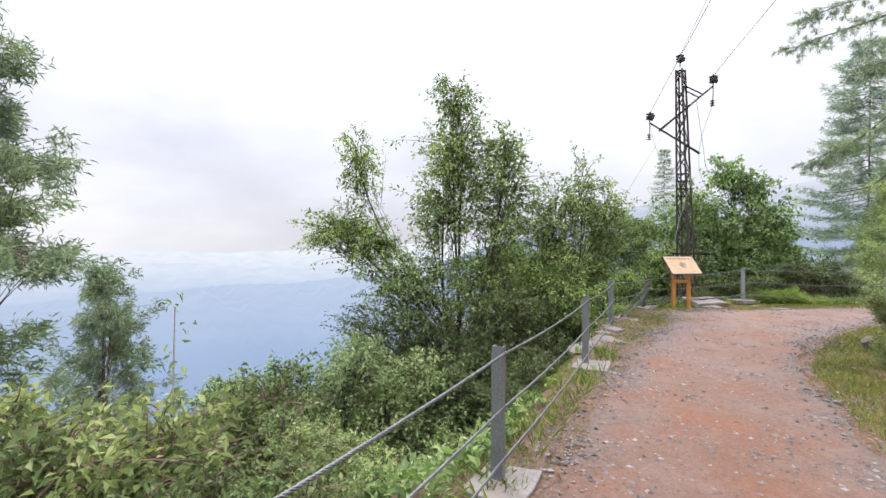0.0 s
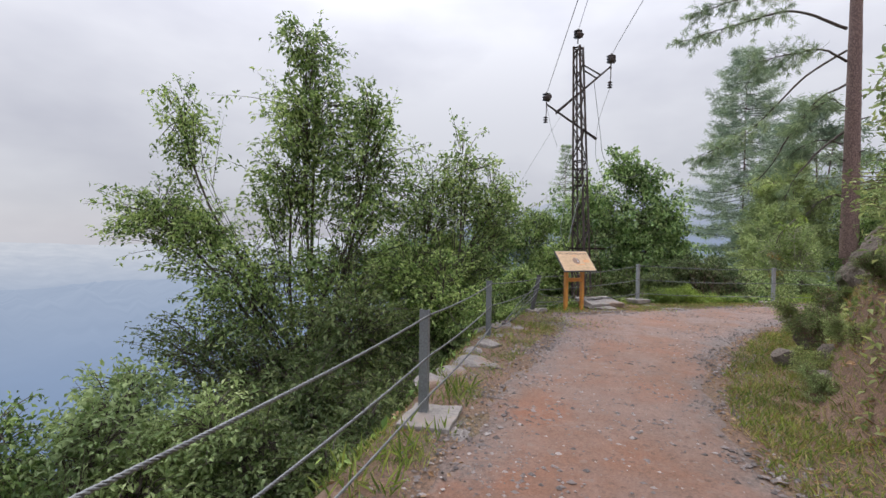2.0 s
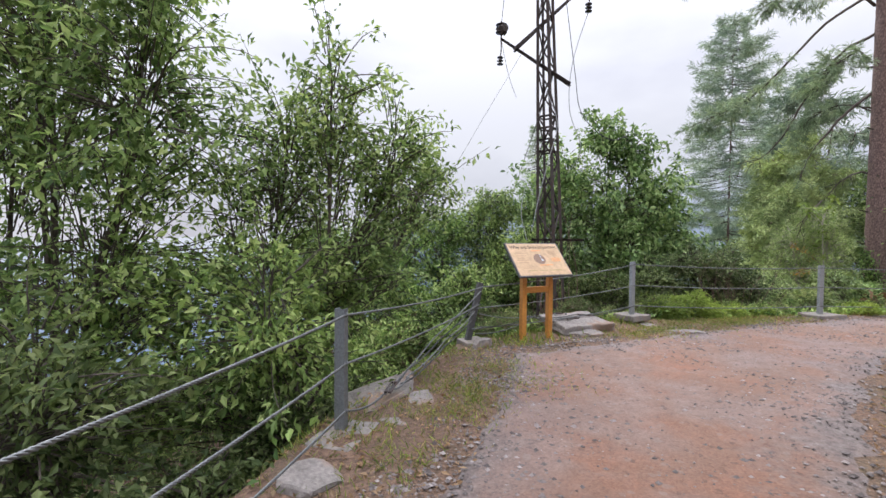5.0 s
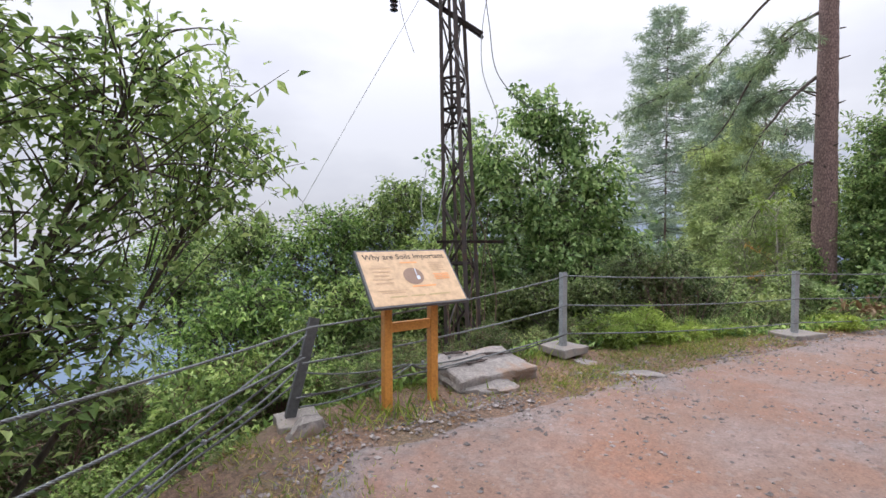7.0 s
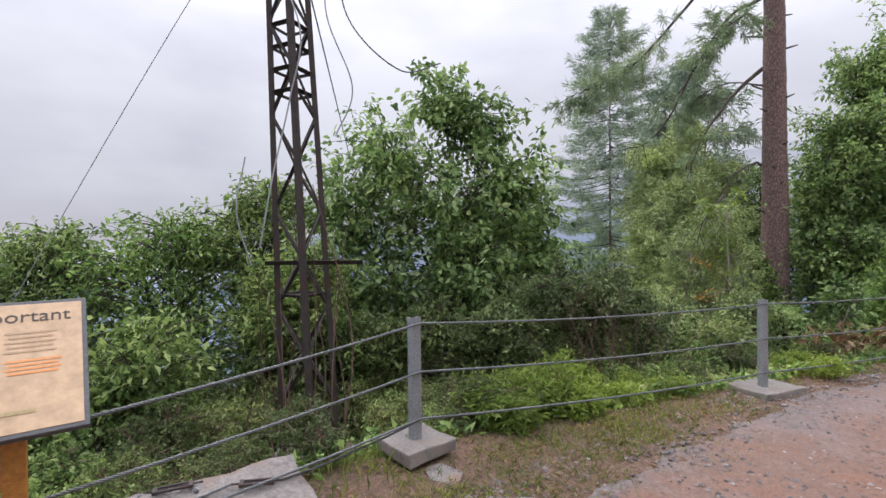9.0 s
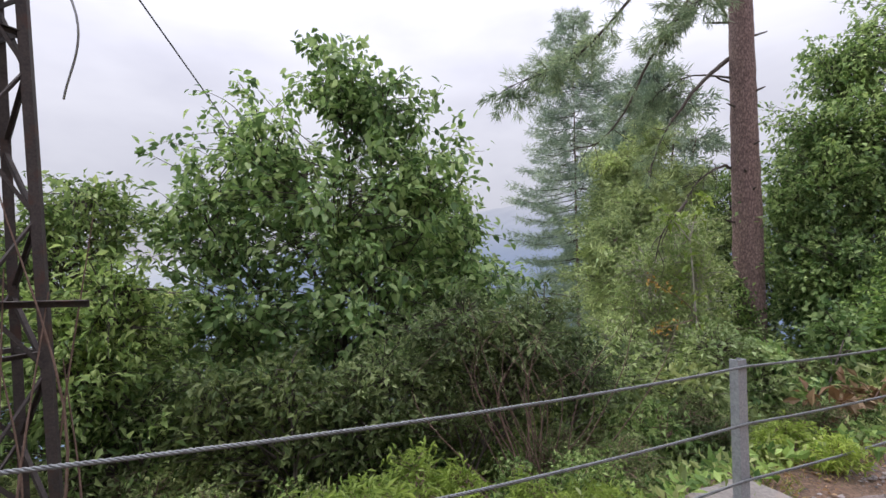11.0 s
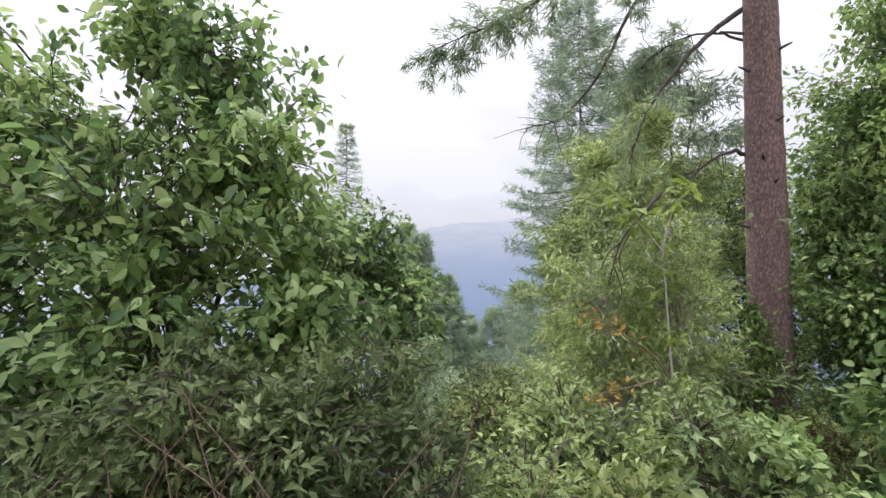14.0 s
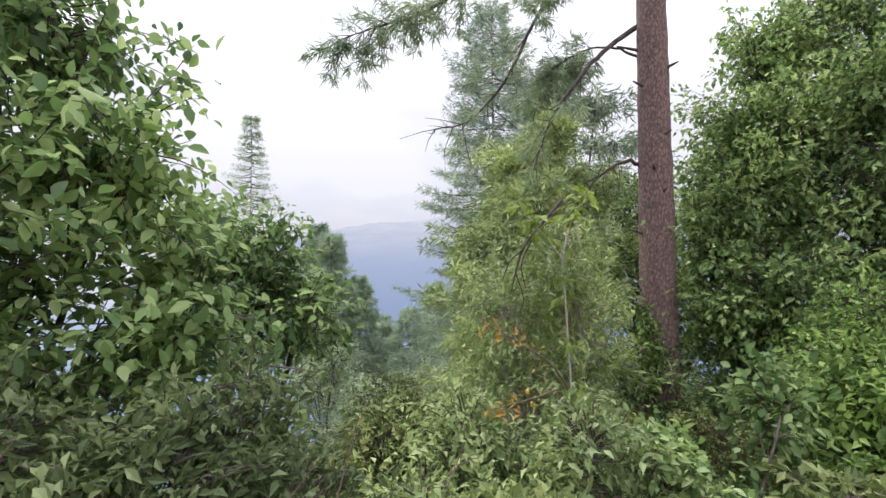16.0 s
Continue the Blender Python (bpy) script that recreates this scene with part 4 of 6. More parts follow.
# ---- the tall pine ----
def tall_pine():
    base = np.array([10.8, 24.6, ground_at(10.8, 24.6) - 0.1])
    pine = thing("pine_tree", base, "tall pine with reddish bark, bare lower branches and dead stubs", "conifer")
    r = np.random.default_rng(51)
    H, sides, rows = 17.5, 28, 90
    z = np.linspace(0, H, rows)
    a = np.arange(sides) * 2 * np.pi / sides
    rad = 0.34 * (1 - z / H * 0.55) + 0.1 * np.exp(-z / 0.5)
    plates = 1 + 0.035 * np.sin(a[None] * 9 + 2 * np.sin(z[:, None] * 5)) * np.sin(z[:, None] * 13 + a[None] * 4) + r.normal(size=(rows, sides)) * 0.012
    V = np.stack([rad[:, None] * plates * np.cos(a), rad[:, None] * plates * np.sin(a), np.broadcast_to(z[:, None], (rows, sides))], -1).reshape(-1, 3)
    i = np.arange(rows - 1)[:, None] * sides
    s, s2 = np.arange(sides)[None], (np.arange(sides)[None] + 1) % sides
    piece("trunk", mesh_of("trunk", V, np.stack([i + s, i + s2, i + sides + s2, i + sides + s], -1).reshape(-1, 4), M_PINEBARK, True), pine)
    limbs = [([(10.6, 24.75, 6.15), (9.9, 24.5, 5.6), (9.22, 24.3, 4.93), (8.77, 24.3, 4.2), (8.41, 24.3, 3.2)], 0.055, 0.012, 0.35),
             ([(10.6, 24.75, 8.0), (9.6, 24.4, 7.4), (8.68, 24.3, 6.1), (8.05, 24.3, 4.93), (7.42, 24.2, 4.2), (6.79, 24.2, 3.98)], 0.05, 0.008, 0.45),
             ([(10.6, 24.75, 9.3), (9.0, 24.3, 8.2), (7.6, 24.2, 6.6), (6.8, 24.2, 5.92), (6.16, 24.1, 5.56), (5.35, 24.1, 5.25)], 0.05, 0.006, 1.0),
             ([(10.6, 24.75, 3.62), (10.2, 24.5, 3.62), (9.86, 24.4, 3.5), (9.45, 24.3, 3.2), (9.1, 24.3, 2.8)], 0.04, 0.01, 0.0),
             ([(10.6, 24.75, 7.1), (9.9, 24.2, 7.3), (9.2, 23.9, 6.9), (8.6, 23.8, 6.3)], 0.03, 0.006, 0.9),
             ([(10.6, 24.75, 5.6), (10.1, 25.1, 5.9), (9.5, 25.4, 5.7), (9.0, 25.5, 5.2)], 0.025, 0.005, 0.7),
             ([(10.6, 24.75, 10.2), (8.6, 24.3, 10.9), (6.4, 24.0, 10.4), (4.6, 23.8, 9.9)], 0.06, 0.008, 0.9),
             ([(10.6, 24.75, 11.4), (8.8, 24.8, 12.0), (6.8, 25.0, 11.9), (5.2, 25.0, 11.5)], 0.06, 0.008, 1.0),
             ([(10.6, 24.75, 8.9), (9.4, 24.0, 9.2), (8.0, 23.4, 8.9), (6.9, 23.0, 8.5)], 0.05, 0.008, 0.9),
             ([(10.6, 24.75, 12.5), (8.9, 23.8, 13.3), (7.4, 23.2, 13.4), (6.2, 23.0, 13.0)], 0.06, 0.008, 1.0),
             ([(10.7, 24.75, 14.2), (9.6, 25.2, 15.2), (8.6, 25.4, 15.4), (7.8, 25.4, 15.2)], 0.05, 0.008, 1.0),
             ([(10.7, 24.75, 15.5), (11.2, 24.2, 16.4), (11.8, 23.6, 16.8), (12.2, 23.0, 16.8)], 0.04, 0.008, 1.0)]
    tips, ways, thin = [], [], []
    for pts, r0, r1, needles in limbs:
        line = bend(pts, 22) - base
        line += np.cumsum(r.normal(size=(22, 3)) * 0.012, 0)
        piece("branch", mesh_of("branch", *tubes(line[None], np.linspace(r0, r1, 22)[None], 6), M_BARK, True), pine)
        for j in range(8 if needles < 0.9 else 7, 22):
            for _ in range(2 if needles < 0.5 else 4):
                d = unit(unit(line[min(j + 1, 21)] - line[j - 1]) + r.normal(size=3) * 0.8 + np.array([0, 0, -0.25]))
                L = r.uniform(0.25, 0.75)
                twig = np.array([line[j], line[j] + d * L * 0.5 + r.normal(size=3) * 0.04, line[j] + d * L])
                thin.append(twig)
                if r.random() < needles:
                    for q in (0.6, 1.0):
                        tips.append(line[j] + d * L * q)
                        ways.append(d)
    tagged(piece("branchwork", mesh_of("branchwork", *tubes(np.array(thin), np.array([[0.009, 0.006, 0.003]] * len(thin)), 3), M_BARK), pine), kind="stuff")
    tips, ways = np.repeat(np.array(tips), 26, 0), np.repeat(np.array(ways), 26, 0)
    v, f = leaf_blades(tips + r.normal(size=tips.shape) * 0.03, ways * 0.7 + r.normal(size=tips.shape) * 0.6 + np.array([0, 0, -0.25]), r.uniform(0.16, 0.28, len(tips)), 0.032, 0.01, False)
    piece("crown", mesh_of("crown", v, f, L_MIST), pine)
    for zz, ang, L in ((5.6, 2.9, 0.3), (4.9, 3.4, 0.16), (4.3, 0.4, 0.14), (6.5, -0.2, 0.22), (5.2, -0.9, 0.12), (2.3, 3.2, 0.22), (3.0, -1.7, 0.08), (4.0, -1.4, 0.08), (6.9, 2.6, 0.4), (7.4, 0.3, 0.3), (1.3, 3.0, 0.2), (3.4, -2.2, 0.1)):
        z0 = zz - base[2]
        d = np.array([math.cos(ang), math.sin(ang), 0.25])
        p = np.array([0, 0, z0]) + d * 0.23
        piece("dead_stub", mesh_of("dead_stub", *tubes(np.array([[p, p + d * (L + 0.08) * 0.6, p + d * (L + 0.08)]]), np.array([[0.03, 0.022, 0.012]]), 5), M_BARK), pine)


tall_pine()


leafy_tree("climbing_plant", "green climbing leaves clinging to the foot of the pine trunk", "climber", (10.5, 24.15, ground_at(10.5, 24.15) - 0.1), [
    (10.5, 24.2, 0.1, 0.4, 0.25, 0.6, 60), (10.6, 24.2, -1.0, 0.5, 0.3, 0.8, 80), (10.35, 24.25, 0.9, 0.2, 0.18, 0.35, 20)], L_DENSE, 0.015, 12, 0.1, 0.55, 0.2, seed=54)


# ---- dead limb, sapling and dry plants ----
def bare_limb(name, label, category, lines, mat, leaves=None, size=0.1):
    base = np.array(lines[0][0][0], float)
    ob = thing(name, base, label, category)
    for pts, r0, r1 in lines:
        line = bend(pts, 12) - base
        piece("stem", mesh_of("stem", *tubes(line[None], np.linspace(r0, r1, 12)[None], 5), mat, True), ob)
    if leaves:
        ends = np.array([p for pts, _, _ in lines for p in bend(pts, 9)[4:]]) - base
        at = np.repeat(ends, 7, 0)
        v, f = leaf_blades(at + rng.normal(size=at.shape) * 0.05, rng.normal(size=at.shape) + np.array([0, 0, -0.3]), rng.uniform(0.6, 1.3, len(at)) * size, 0.45)
        piece("leaves", mesh_of("leaves", v, f, leaves), ob)
    return ob


bare_limb("dead_branch", "dark bare dead branch hanging from the shrub", "branch", [
    ([(7.95, 21.9, 2.55), (7.7, 21.8, 2.3), (7.45, 21.75, 2.0), (7.3, 21.7, 1.55)], 0.024, 0.007), ([(7.55, 21.75, 2.1), (7.42, 21.7, 1.85), (7.46, 21.7, 1.6)], 0.011, 0.004),
    ([(7.45, 21.75, 2.0), (7.3, 21.7, 1.88), (7.22, 21.7, 1.7)], 0.011, 0.004), ([(7.36, 21.7, 1.75), (7.42, 21.65, 1.5), (7.38, 21.65, 1.35)], 0.009, 0.003)], M_BARK)
sx, sy = 7.98, 21.6
bare_limb("sapling", "slender sapling with a pale bare stem", "sapling", [
    ([(sx, sy, ground_at(sx, sy)), (sx - 0.05, sy, -0.2), (sx - 0.12, sy, 1.2), (sx - 0.16, sy, 2.0)], 0.016, 0.008),
    ([(sx - 0.16, sy, 1.9), (sx - 0.4, sy, 2.2), (sx - 0.62, sy, 2.4)], 0.012, 0.005), ([(sx - 0.15, sy, 1.95), (sx - 0.05, sy, 2.3), (sx + 0.15, sy, 2.6)], 0.012, 0.005)], M_PALETWIG, L_SPRING, 0.16)
bare_limb("autumn_sprig", "sprig of orange withered leaves among the shrubs", "sprig", [
    ([(8.0, 21.5, 0.2), (7.6, 21.2, 0.85), (7.2, 21.1, 1.15), (6.85, 21.0, 1.35)], 0.012, 0.004), ([(7.6, 21.2, 0.7), (7.3, 21.1, 0.65), (6.9, 21.0, 0.6)], 0.01, 0.004)], M_TWIG, L_AUTUMN, 0.075)
for x, y, s in ((7.6, 18.95, 0.5), (8.3, 19.3, 0.55), (8.9, 19.3, 0.5)):
    g = ground_at(x, y)
    bare_limb("dry_plant", "withered plant with large curled tan leaves beside the fence", "plant", [
        ([(x, y, g), (x - 0.05, y, g + s * 0.6), (x - 0.1, y, g + s)], 0.01, 0.005), ([(x, y, g), (x + 0.1, y, g + s * 0.5), (x + 0.25, y, g + s * 0.9)], 0.01, 0.004)], M_TWIG, L_DRY, 0.17)
r_st = np.random.default_rng(5)
tangle = []
for k in range(26):
    a0 = np.array([4.82 + r_st.normal() * 0.14, 19.02 + r_st.normal() * 0.06, ground_at(4.82, 19.02)])
    e0 = a0 + np.array([r_st.normal() * 0.55, r_st.normal() * 0.16 + 0.05, r_st.uniform(1.3, 2.15)])
    tangle.append(([tuple(a0), tuple((a0 + e0) / 2 + np.array([r_st.normal() * 0.34, r_st.normal() * 0.1, 0.25])), tuple(e0)], 0.008, 0.002))
bare_limb("bare_shrub", "tangled shrub of bare red-brown stems", "shrub", tangle, M_TWIG)
stalk_x, stalk_y = -3.1, 2.45
bare_limb("tall_weed", "tall leafy weed stalk with a seed head beside the slope", "weed", [
    ([(stalk_x, stalk_y, ground_at(stalk_x, stalk_y)), (stalk_x, stalk_y, 0.2), (stalk_x + 0.03, stalk_y, 1.15)], 0.012, 0.005)], M_PALETWIG, L_LIME, 0.085)


# ---- fence ----
def strands(line, radius=0.009, pitch=0.07, count=3):
    """A laid steel rope along a line of points."""
    line = np.asarray(line, float)
    seg = np.r_[0, np.cumsum(np.linalg.norm(np.diff(line, axis=0), axis=1))]
    n = max(8, int(seg[-1] / pitch * 5))
    s = np.linspace(0, seg[-1], n)
    c = np.stack([np.interp(s, seg, line[:, i]) for i in range(3)], 1)
    t = unit(np.gradient(c, axis=0))
    u = unit(np.cross(t, np.array([0, 0, 1.0])))
    w = np.cross(t, u)
    out = []
    for k in range(count):
        a = s / pitch * 2 * np.pi + k * 2 * np.pi / count
        out.append(c + radius * 0.66 * (u * np.cos(a)[:, None] + w * np.sin(a)[:, None]))
    return tubes(np.array(out), np.full((count, n), radius * 0.52), 5)


def rope(points, sag=0.02, radius=0.009, label="twisted steel fence cable strung between posts", name="fence_cable", group="fence cables", mat=None):
    line = []
    for a, b in zip(points[:-1], points[1:]):
        a, b = np.array(a, float), np.array(b, float)
        f = np.linspace(0, 1, 9)[:-1, None]
        line.append(a + (b - a) * f - np.array([0, 0, 1.0]) * sag * 4 * f * (1 - f))
    line.append(np.array([points[-1]], float))
    line = np.vstack(line)
    v, f = strands(line, radius)
    me = mesh_of(name, v, f, mat or M_CABLE, True)
    return tagged(new(name, me), label, "cable", group)


def channel_mesh(w, d, h, t):
    bm = bmesh.new()
    prof = [(-w / 2, -d / 2), (w / 2, -d / 2), (w / 2, d / 2), (w / 2 - t * 1.6, d / 2), (w / 2 - t * 1.6, d / 2 - t), (w / 2 - t, d / 2 - t), (w / 2 - t, -d / 2 + t),
            (-w / 2 + t, -d / 2 + t), (-w / 2 + t, d / 2 - t), (-w / 2 + t * 1.6, d / 2 - t), (-w / 2 + t * 1.6, d / 2), (-w / 2, d / 2)]
    f = bm.faces.new([bm.verts.new((x, y, 0)) for x, y in prof])
    up = bmesh.ops.extrude_face_region(bm, geom=[f])
    bmesh.ops.translate(bm, verts=[v for v in up["geom"] if isinstance(v, bmesh.types.BMVert)], vec=(0, 0, h))
    bmesh.ops.recalc_face_normals(bm, faces=bm.faces)
    return bm


def slab_bm(sx, sy, sz, seed, rough=0.02, cuts=3, bevel=0.015):
    """A cast or broken slab with worn, uneven edges."""
    bm = box_bm(sx, sy, sz, None, bevel)
    bmesh.ops.subdivide_edges(bm, edges=bm.edges, cuts=cuts, use_grid_fill=True)
    for v in bm.verts:
        v.co += noise.noise_vector(v.co * 5 + Vector((seed, 0, 0))) * rough
    return bm


LEVELS = (0.885, 0.515, 0.155)


def fence_post(x, y, z, turn, pad, pad_shift=(0, 0), h=0.93, lean=None, pad_h=0.14, steel=None):
    post = thing("fence_post", (x, y, z), "grey galvanised channel fence post set in a concrete footing", "fence post", "fence posts")
    post.matrix_basis = pose(x, y, z, 0, 0, turn)
    bm = channel_mesh(0.082, 0.06, h + 0.05, 0.009)
    bmesh.ops.translate(bm, verts=bm.verts, vec=(0, 0, -0.05))
    if lean:
        bmesh.ops.rotate(bm, cent=(0, 0, 0), matrix=Euler([radians(a) for a in lean]).to_matrix(), verts=bm.verts)
    part("post", bm, steel or M_ZINC, post)
    bm = slab_bm(pad[0], pad[1], pad_h, x)
    bmesh.ops.translate(bm, verts=bm.verts, vec=(pad_shift[0], pad_shift[1], -pad_h / 2 + 0.004))
    part("footing", bm, M_CONCRETE, post, "worn concrete footing")
    m = Euler([radians(a) for a in lean]).to_matrix() if lean else Matrix.Identity(3)
    for zz in LEVELS:
        ang = np.linspace(0, 2 * np.pi, 13)
        ring = np.stack([0.044 + 0.018 * np.cos(ang), 0 * ang - 0.02, zz + 0.018 * np.sin(ang)], 1)
        shank = np.array([(0.02, -0.02, zz), (0.03, -0.02, zz), (0.036, -0.02, zz)])
        v, f = join(tubes(ring[None], np.full((1, 13), 0.005), 5), tubes(shank[None], np.full((1, 3), 0.006), 5))
        v = v @ np.array(m).T
        piece("eyebolt", mesh_of("eyebolt", v, f, M_ZINC), post)
    return post


P0, P1, P2, P3 = (-0.68, -0.45, 0.02), (-0.63, 3.2, 0.02), (-0.65, 6.75, 0.03), (-0.765, 10.45, 0.0)
LEAN, Q1, Q2, Q3 = (-0.34, 13.54, 0.04), (2.175, 15.92, 0.13), (5.775, 17.41, 0.06), (9.4, 18.9, 0.05)
fence_post(*P0, 0, (0.4, 0.45))
fence_post(*P1, 0, (0.42, 0.5), (0.05, -0.02))
fence_post(*P2, 2, (0.46, 0.56), (0.09, -0.06))
fence_post(*P3, -4, (0.36, 0.52), (0.06, -0.06))
fence_post(*LEAN, 35, (0.34, 0.36), (0.05, -0.04), 0.82, (-6, 16, 0), 0.2, M_DARKROPE)["label"] = "dark leaning steel fence post pulled over in its footing"
# These posts take the lightened steel, with light on their faces painted in.
fence_post(*Q1, 42, (0.44, 0.44), (0.0, 0.0), pad_h=0.1, steel=M_LITZINC)
fence_post(*Q2, 22, (0.62, 0.46), (0.05, 0.0), steel=M_LITZINC)
fence_post(*Q3, 22, (0.5, 0.46), steel=M_LITZINC)


def level(p, z):
    return (p[0] + 0.05, p[1] - 0.02, p[2] + z)


for n_l, z in enumerate(LEVELS):
    run = [level(P0, z), level(P1, z), level(P2, z), level(P3, z)]
    if n_l < 2:
        run.append((-0.12 - 0.06 * n_l, 13.44 + 0.03 * n_l, 0.80 - 0.25 * n_l))
    else:
        run.append((-0.62, 10.95, 0.10))
    rope(run, 0.035)
    rope([(-0.12 - 0.08 * n_l, 13.44 + 0.04 * n_l, 0.80 - 0.3 * n_l), level(Q1, z), level(Q2, z), level(Q3, z), (13.2, 20.4, 0.1 + z)], 0.04)
for k, z in enumerate((0.74, 0.58, 0.46, 0.33)):
    rope([(-0.66 + 0.03 * k, 10.9 + 0.13 * k, 0.075 + 0.01 * k), (-0.62 + 0.05 * k, 11.4 + 0.1 * (k % 2), 0.12 + 0.02 * ((k * 3) % 4)), (-0.5 + 0.045 * ((k * 5) % 4), 12.2 + 0.12 * (k % 3), 0.20 + z * 0.17), (-0.15 - 0.04 * k, 13.44, z)], 0.012 + 0.012 * ((k * 7) % 3), 0.008,
         "slack steel cable running from the ground to the leaning post", "slack_cable", "slack cables", M_DARKROPE if k % 2 else None)
for k, (z, e) in enumerate(((0.42, (1.17, 15.05, 0.222)), (0.24, (0.98, 14.7, 0.195)), (0.14, (0.73, 14.92, 0.235)))):
    rope([(-0.18 - 0.03 * k, 13.5, z), (0.45 + 0.05 * k, 14.35 - 0.06 * k, 0.27 + 0.02 * k), e], 0.04 + 0.02 * k, 0.008, "slack steel cable lying towards the rock slab", "slack_cable", "slack cables", M_DARKROPE if k == 1 else None)


def turnbuckle(a, b):
    a, b = Vector(a), Vector(b)
    ob = thing("turnbuckle", a, "rusty steel turnbuckle tightening a fence cable", "turnbuckle", "turnbuckles")
    ob.matrix_basis = Matrix.Translation(a) @ (b - a).to_track_quat("X", "Z").to_matrix().to_4x4()
    L = (b - a).length
    bm = box_bm(L * 0.6, 0.014, 0.014, Matrix.Translation((L / 2, 0.026, 0)), 0.003)
    box_bm(L * 0.6, 0.014, 0.014, Matrix.Translation((L / 2, -0.026, 0)), 0.003, bm)
    box_bm(0.024, 0.064, 0.018, Matrix.Translation((L * 0.2, 0, 0)), 0.002, bm)
    box_bm(0.024, 0.064, 0.018, Matrix.Translation((L * 0.8, 0, 0)), 0.002, bm)
    part("body", bm, M_RUST, ob)
    for x0, x1 in ((0, L * 0.4), (L * 0.6, L)):
        v, f = tubes(np.array([[(x0, 0, 0), ((x0 + x1) / 2, 0, 0), (x1, 0, 0)]]), np.full((1, 3), 0.006), 6)
        piece("threaded_rod", mesh_of("threaded_rod", v, f, M_RUST), ob)


def cable_clamp(at, turn):
    ob = thing("cable_clamp", at, "small galvanised clamp gripping a slack cable", "clamp", "cable clamps")
    ob.matrix_basis = pose(*at, 0, 10, turn)
    part("saddle", box_bm(0.022, 0.03, 0.018, None, 0.003), M_CABLE, ob)
    for y in (-0.009, 0.009):
        part("nut", box_bm(0.012, 0.010, 0.010, Matrix.Translation((0, y, 0.014)), 0.002), M_PALEWIRE, ob)


for f_c, z_c in ((0.16, 0.135), (0.3, 0.17), (0.45, 0.24), (0.6, 0.32), (0.72, 0.41)):
    cable_clamp((-0.6 + 0.42 * f_c, 11.0 + 2.4 * f_c, z_c), 78)
for x_c, y_c, z_c in ((0.62, 14.42, 0.275), (0.85, 14.72, 0.25), (1.02, 14.95, 0.235)):
    cable_clamp((x_c, y_c, z_c), 45)
turnbuckle((1.17, 15.05, 0.222), (1.44, 15.14, 0.205))
turnbuckle((0.98, 14.7, 0.195), (1.24, 14.92, 0.195))
turnbuckle((0.73, 14.92, 0.235), (1.0, 15.06, 0.235))
rope([(1.44, 15.14, 0.205), (1.8, 15.5, 0.22), level(Q1, LEVELS[2])], 0.01, 0.008, "short steel cable from a turnbuckle to the corner post", "slack_cable", "slack cables", M_DARKROPE)
turnbuckle((-0.6, 10.98, 0.10), (-0.62, 11.3, 0.14))


# ---- rocks ----
def rock(x, y, z, sx, sy, sz, turn, seed, label="pale weathered rock at the edge of the path", mat=None):
    bm = bmesh.new()
    bmesh.ops.create_icosphere(bm, subdivisions=3, radius=0.5)
    cut = random.Random(seed)
    planes = [(Vector((cut.gauss(0, 1), cut.gauss(0, 1), cut.gauss(0, 0.7))).normalized(), cut.uniform(0.26, 0.40)) for _ in range(11)] + [(Vector((cut.gauss(0, 0.1), cut.gauss(0, 0.1), 1)).normalized(), 0.3)]
    for v in bm.verts:
        c = v.co.copy()
        for n, d in planes:
            over = c.dot(n) - d
            if over > 0:
                c -= n * over
        c = c * 1.35 + noise.noise_vector(c * 5 + Vector((seed, seed * 2, 0))) * 0.035 + noise.noise_vector(c * 14 + Vector((seed, 0, 0))) * 0.014
        v.co = Vector((c.x * sx, c.y * sy, c.z * sz))
    me = bpy.data.meshes.new("rock")
    bm.to_mesh(me)
    bm.free()
    me.materials.append(mat or M_ROCK)
    ob = new("rock", me)
    ob.matrix_basis = pose(x, y, z, 0, 0, turn)
    return tagged(ob, label, "rock", "rocks along the fence")


def broken_slab(x, y, top, sx, sy, sz, turn, tilt, seed, label):
    bm = slab_bm(sx, sy, sz, seed, 0.035, 7, 0.03)
    for v in bm.verts:
        low = max(0.0, -v.co.z / sz)
        ledge = math.floor(v.co.z * 14) * 0.5
        v.co += noise.noise_vector(v.co * 17 + Vector((seed, 0, 0))) * 0.012
        if v.co.z < sz * 0.25:
            out = Vector((v.co.x / sx, v.co.y / sy, 0))
            v.co += out * (0.10 * noise.noise(Vector((ledge * 3.1, v.co.x * 4, seed))) + 0.12 * low)
    me = bpy.data.meshes.new("rock")
    bm.to_mesh(me)
    bm.free()
    me.materials.append(M_ROCK)
    ob = new("rock", me)
    ob.matrix_basis = pose(x, y, top - sz / 2, tilt, 0, turn)
    return tagged(ob, label, "rock", "rocks along the fence")


broken_slab(1.18, 14.92, 0.18, 1.0, 0.66, 0.4, 38, 9, 4, "flat pale rock slab under the cable turnbuckles")
broken_slab(1.32, 14.52, 0.05, 0.42, 0.26, 0.2, 30, 3, 9, "pale broken stone beside the rock slab")
rock(1.2, 14.45, -0.01, 0.3, 0.24, 0.16, 10, 3)
rock(2.85, 15.2, -0.03, 0.55, 0.26, 0.14, -20, 4, "flat pale stone sunk in the path edge")
rock(2.42, 15.62, -0.02, 0.3, 0.24, 0.1, 20, 5)
rock(-0.78, 11.4, -0.1, 0.75, 1.35, 0.28, -5, 6, "flat rock slab under the slack cables")
rock(-0.38, 11.25, -0.06, 0.34, 0.5, 0.18, 15, 7)
rock(-0.42, 10.75, -0.06, 0.3, 0.32, 0.16, 50, 8)
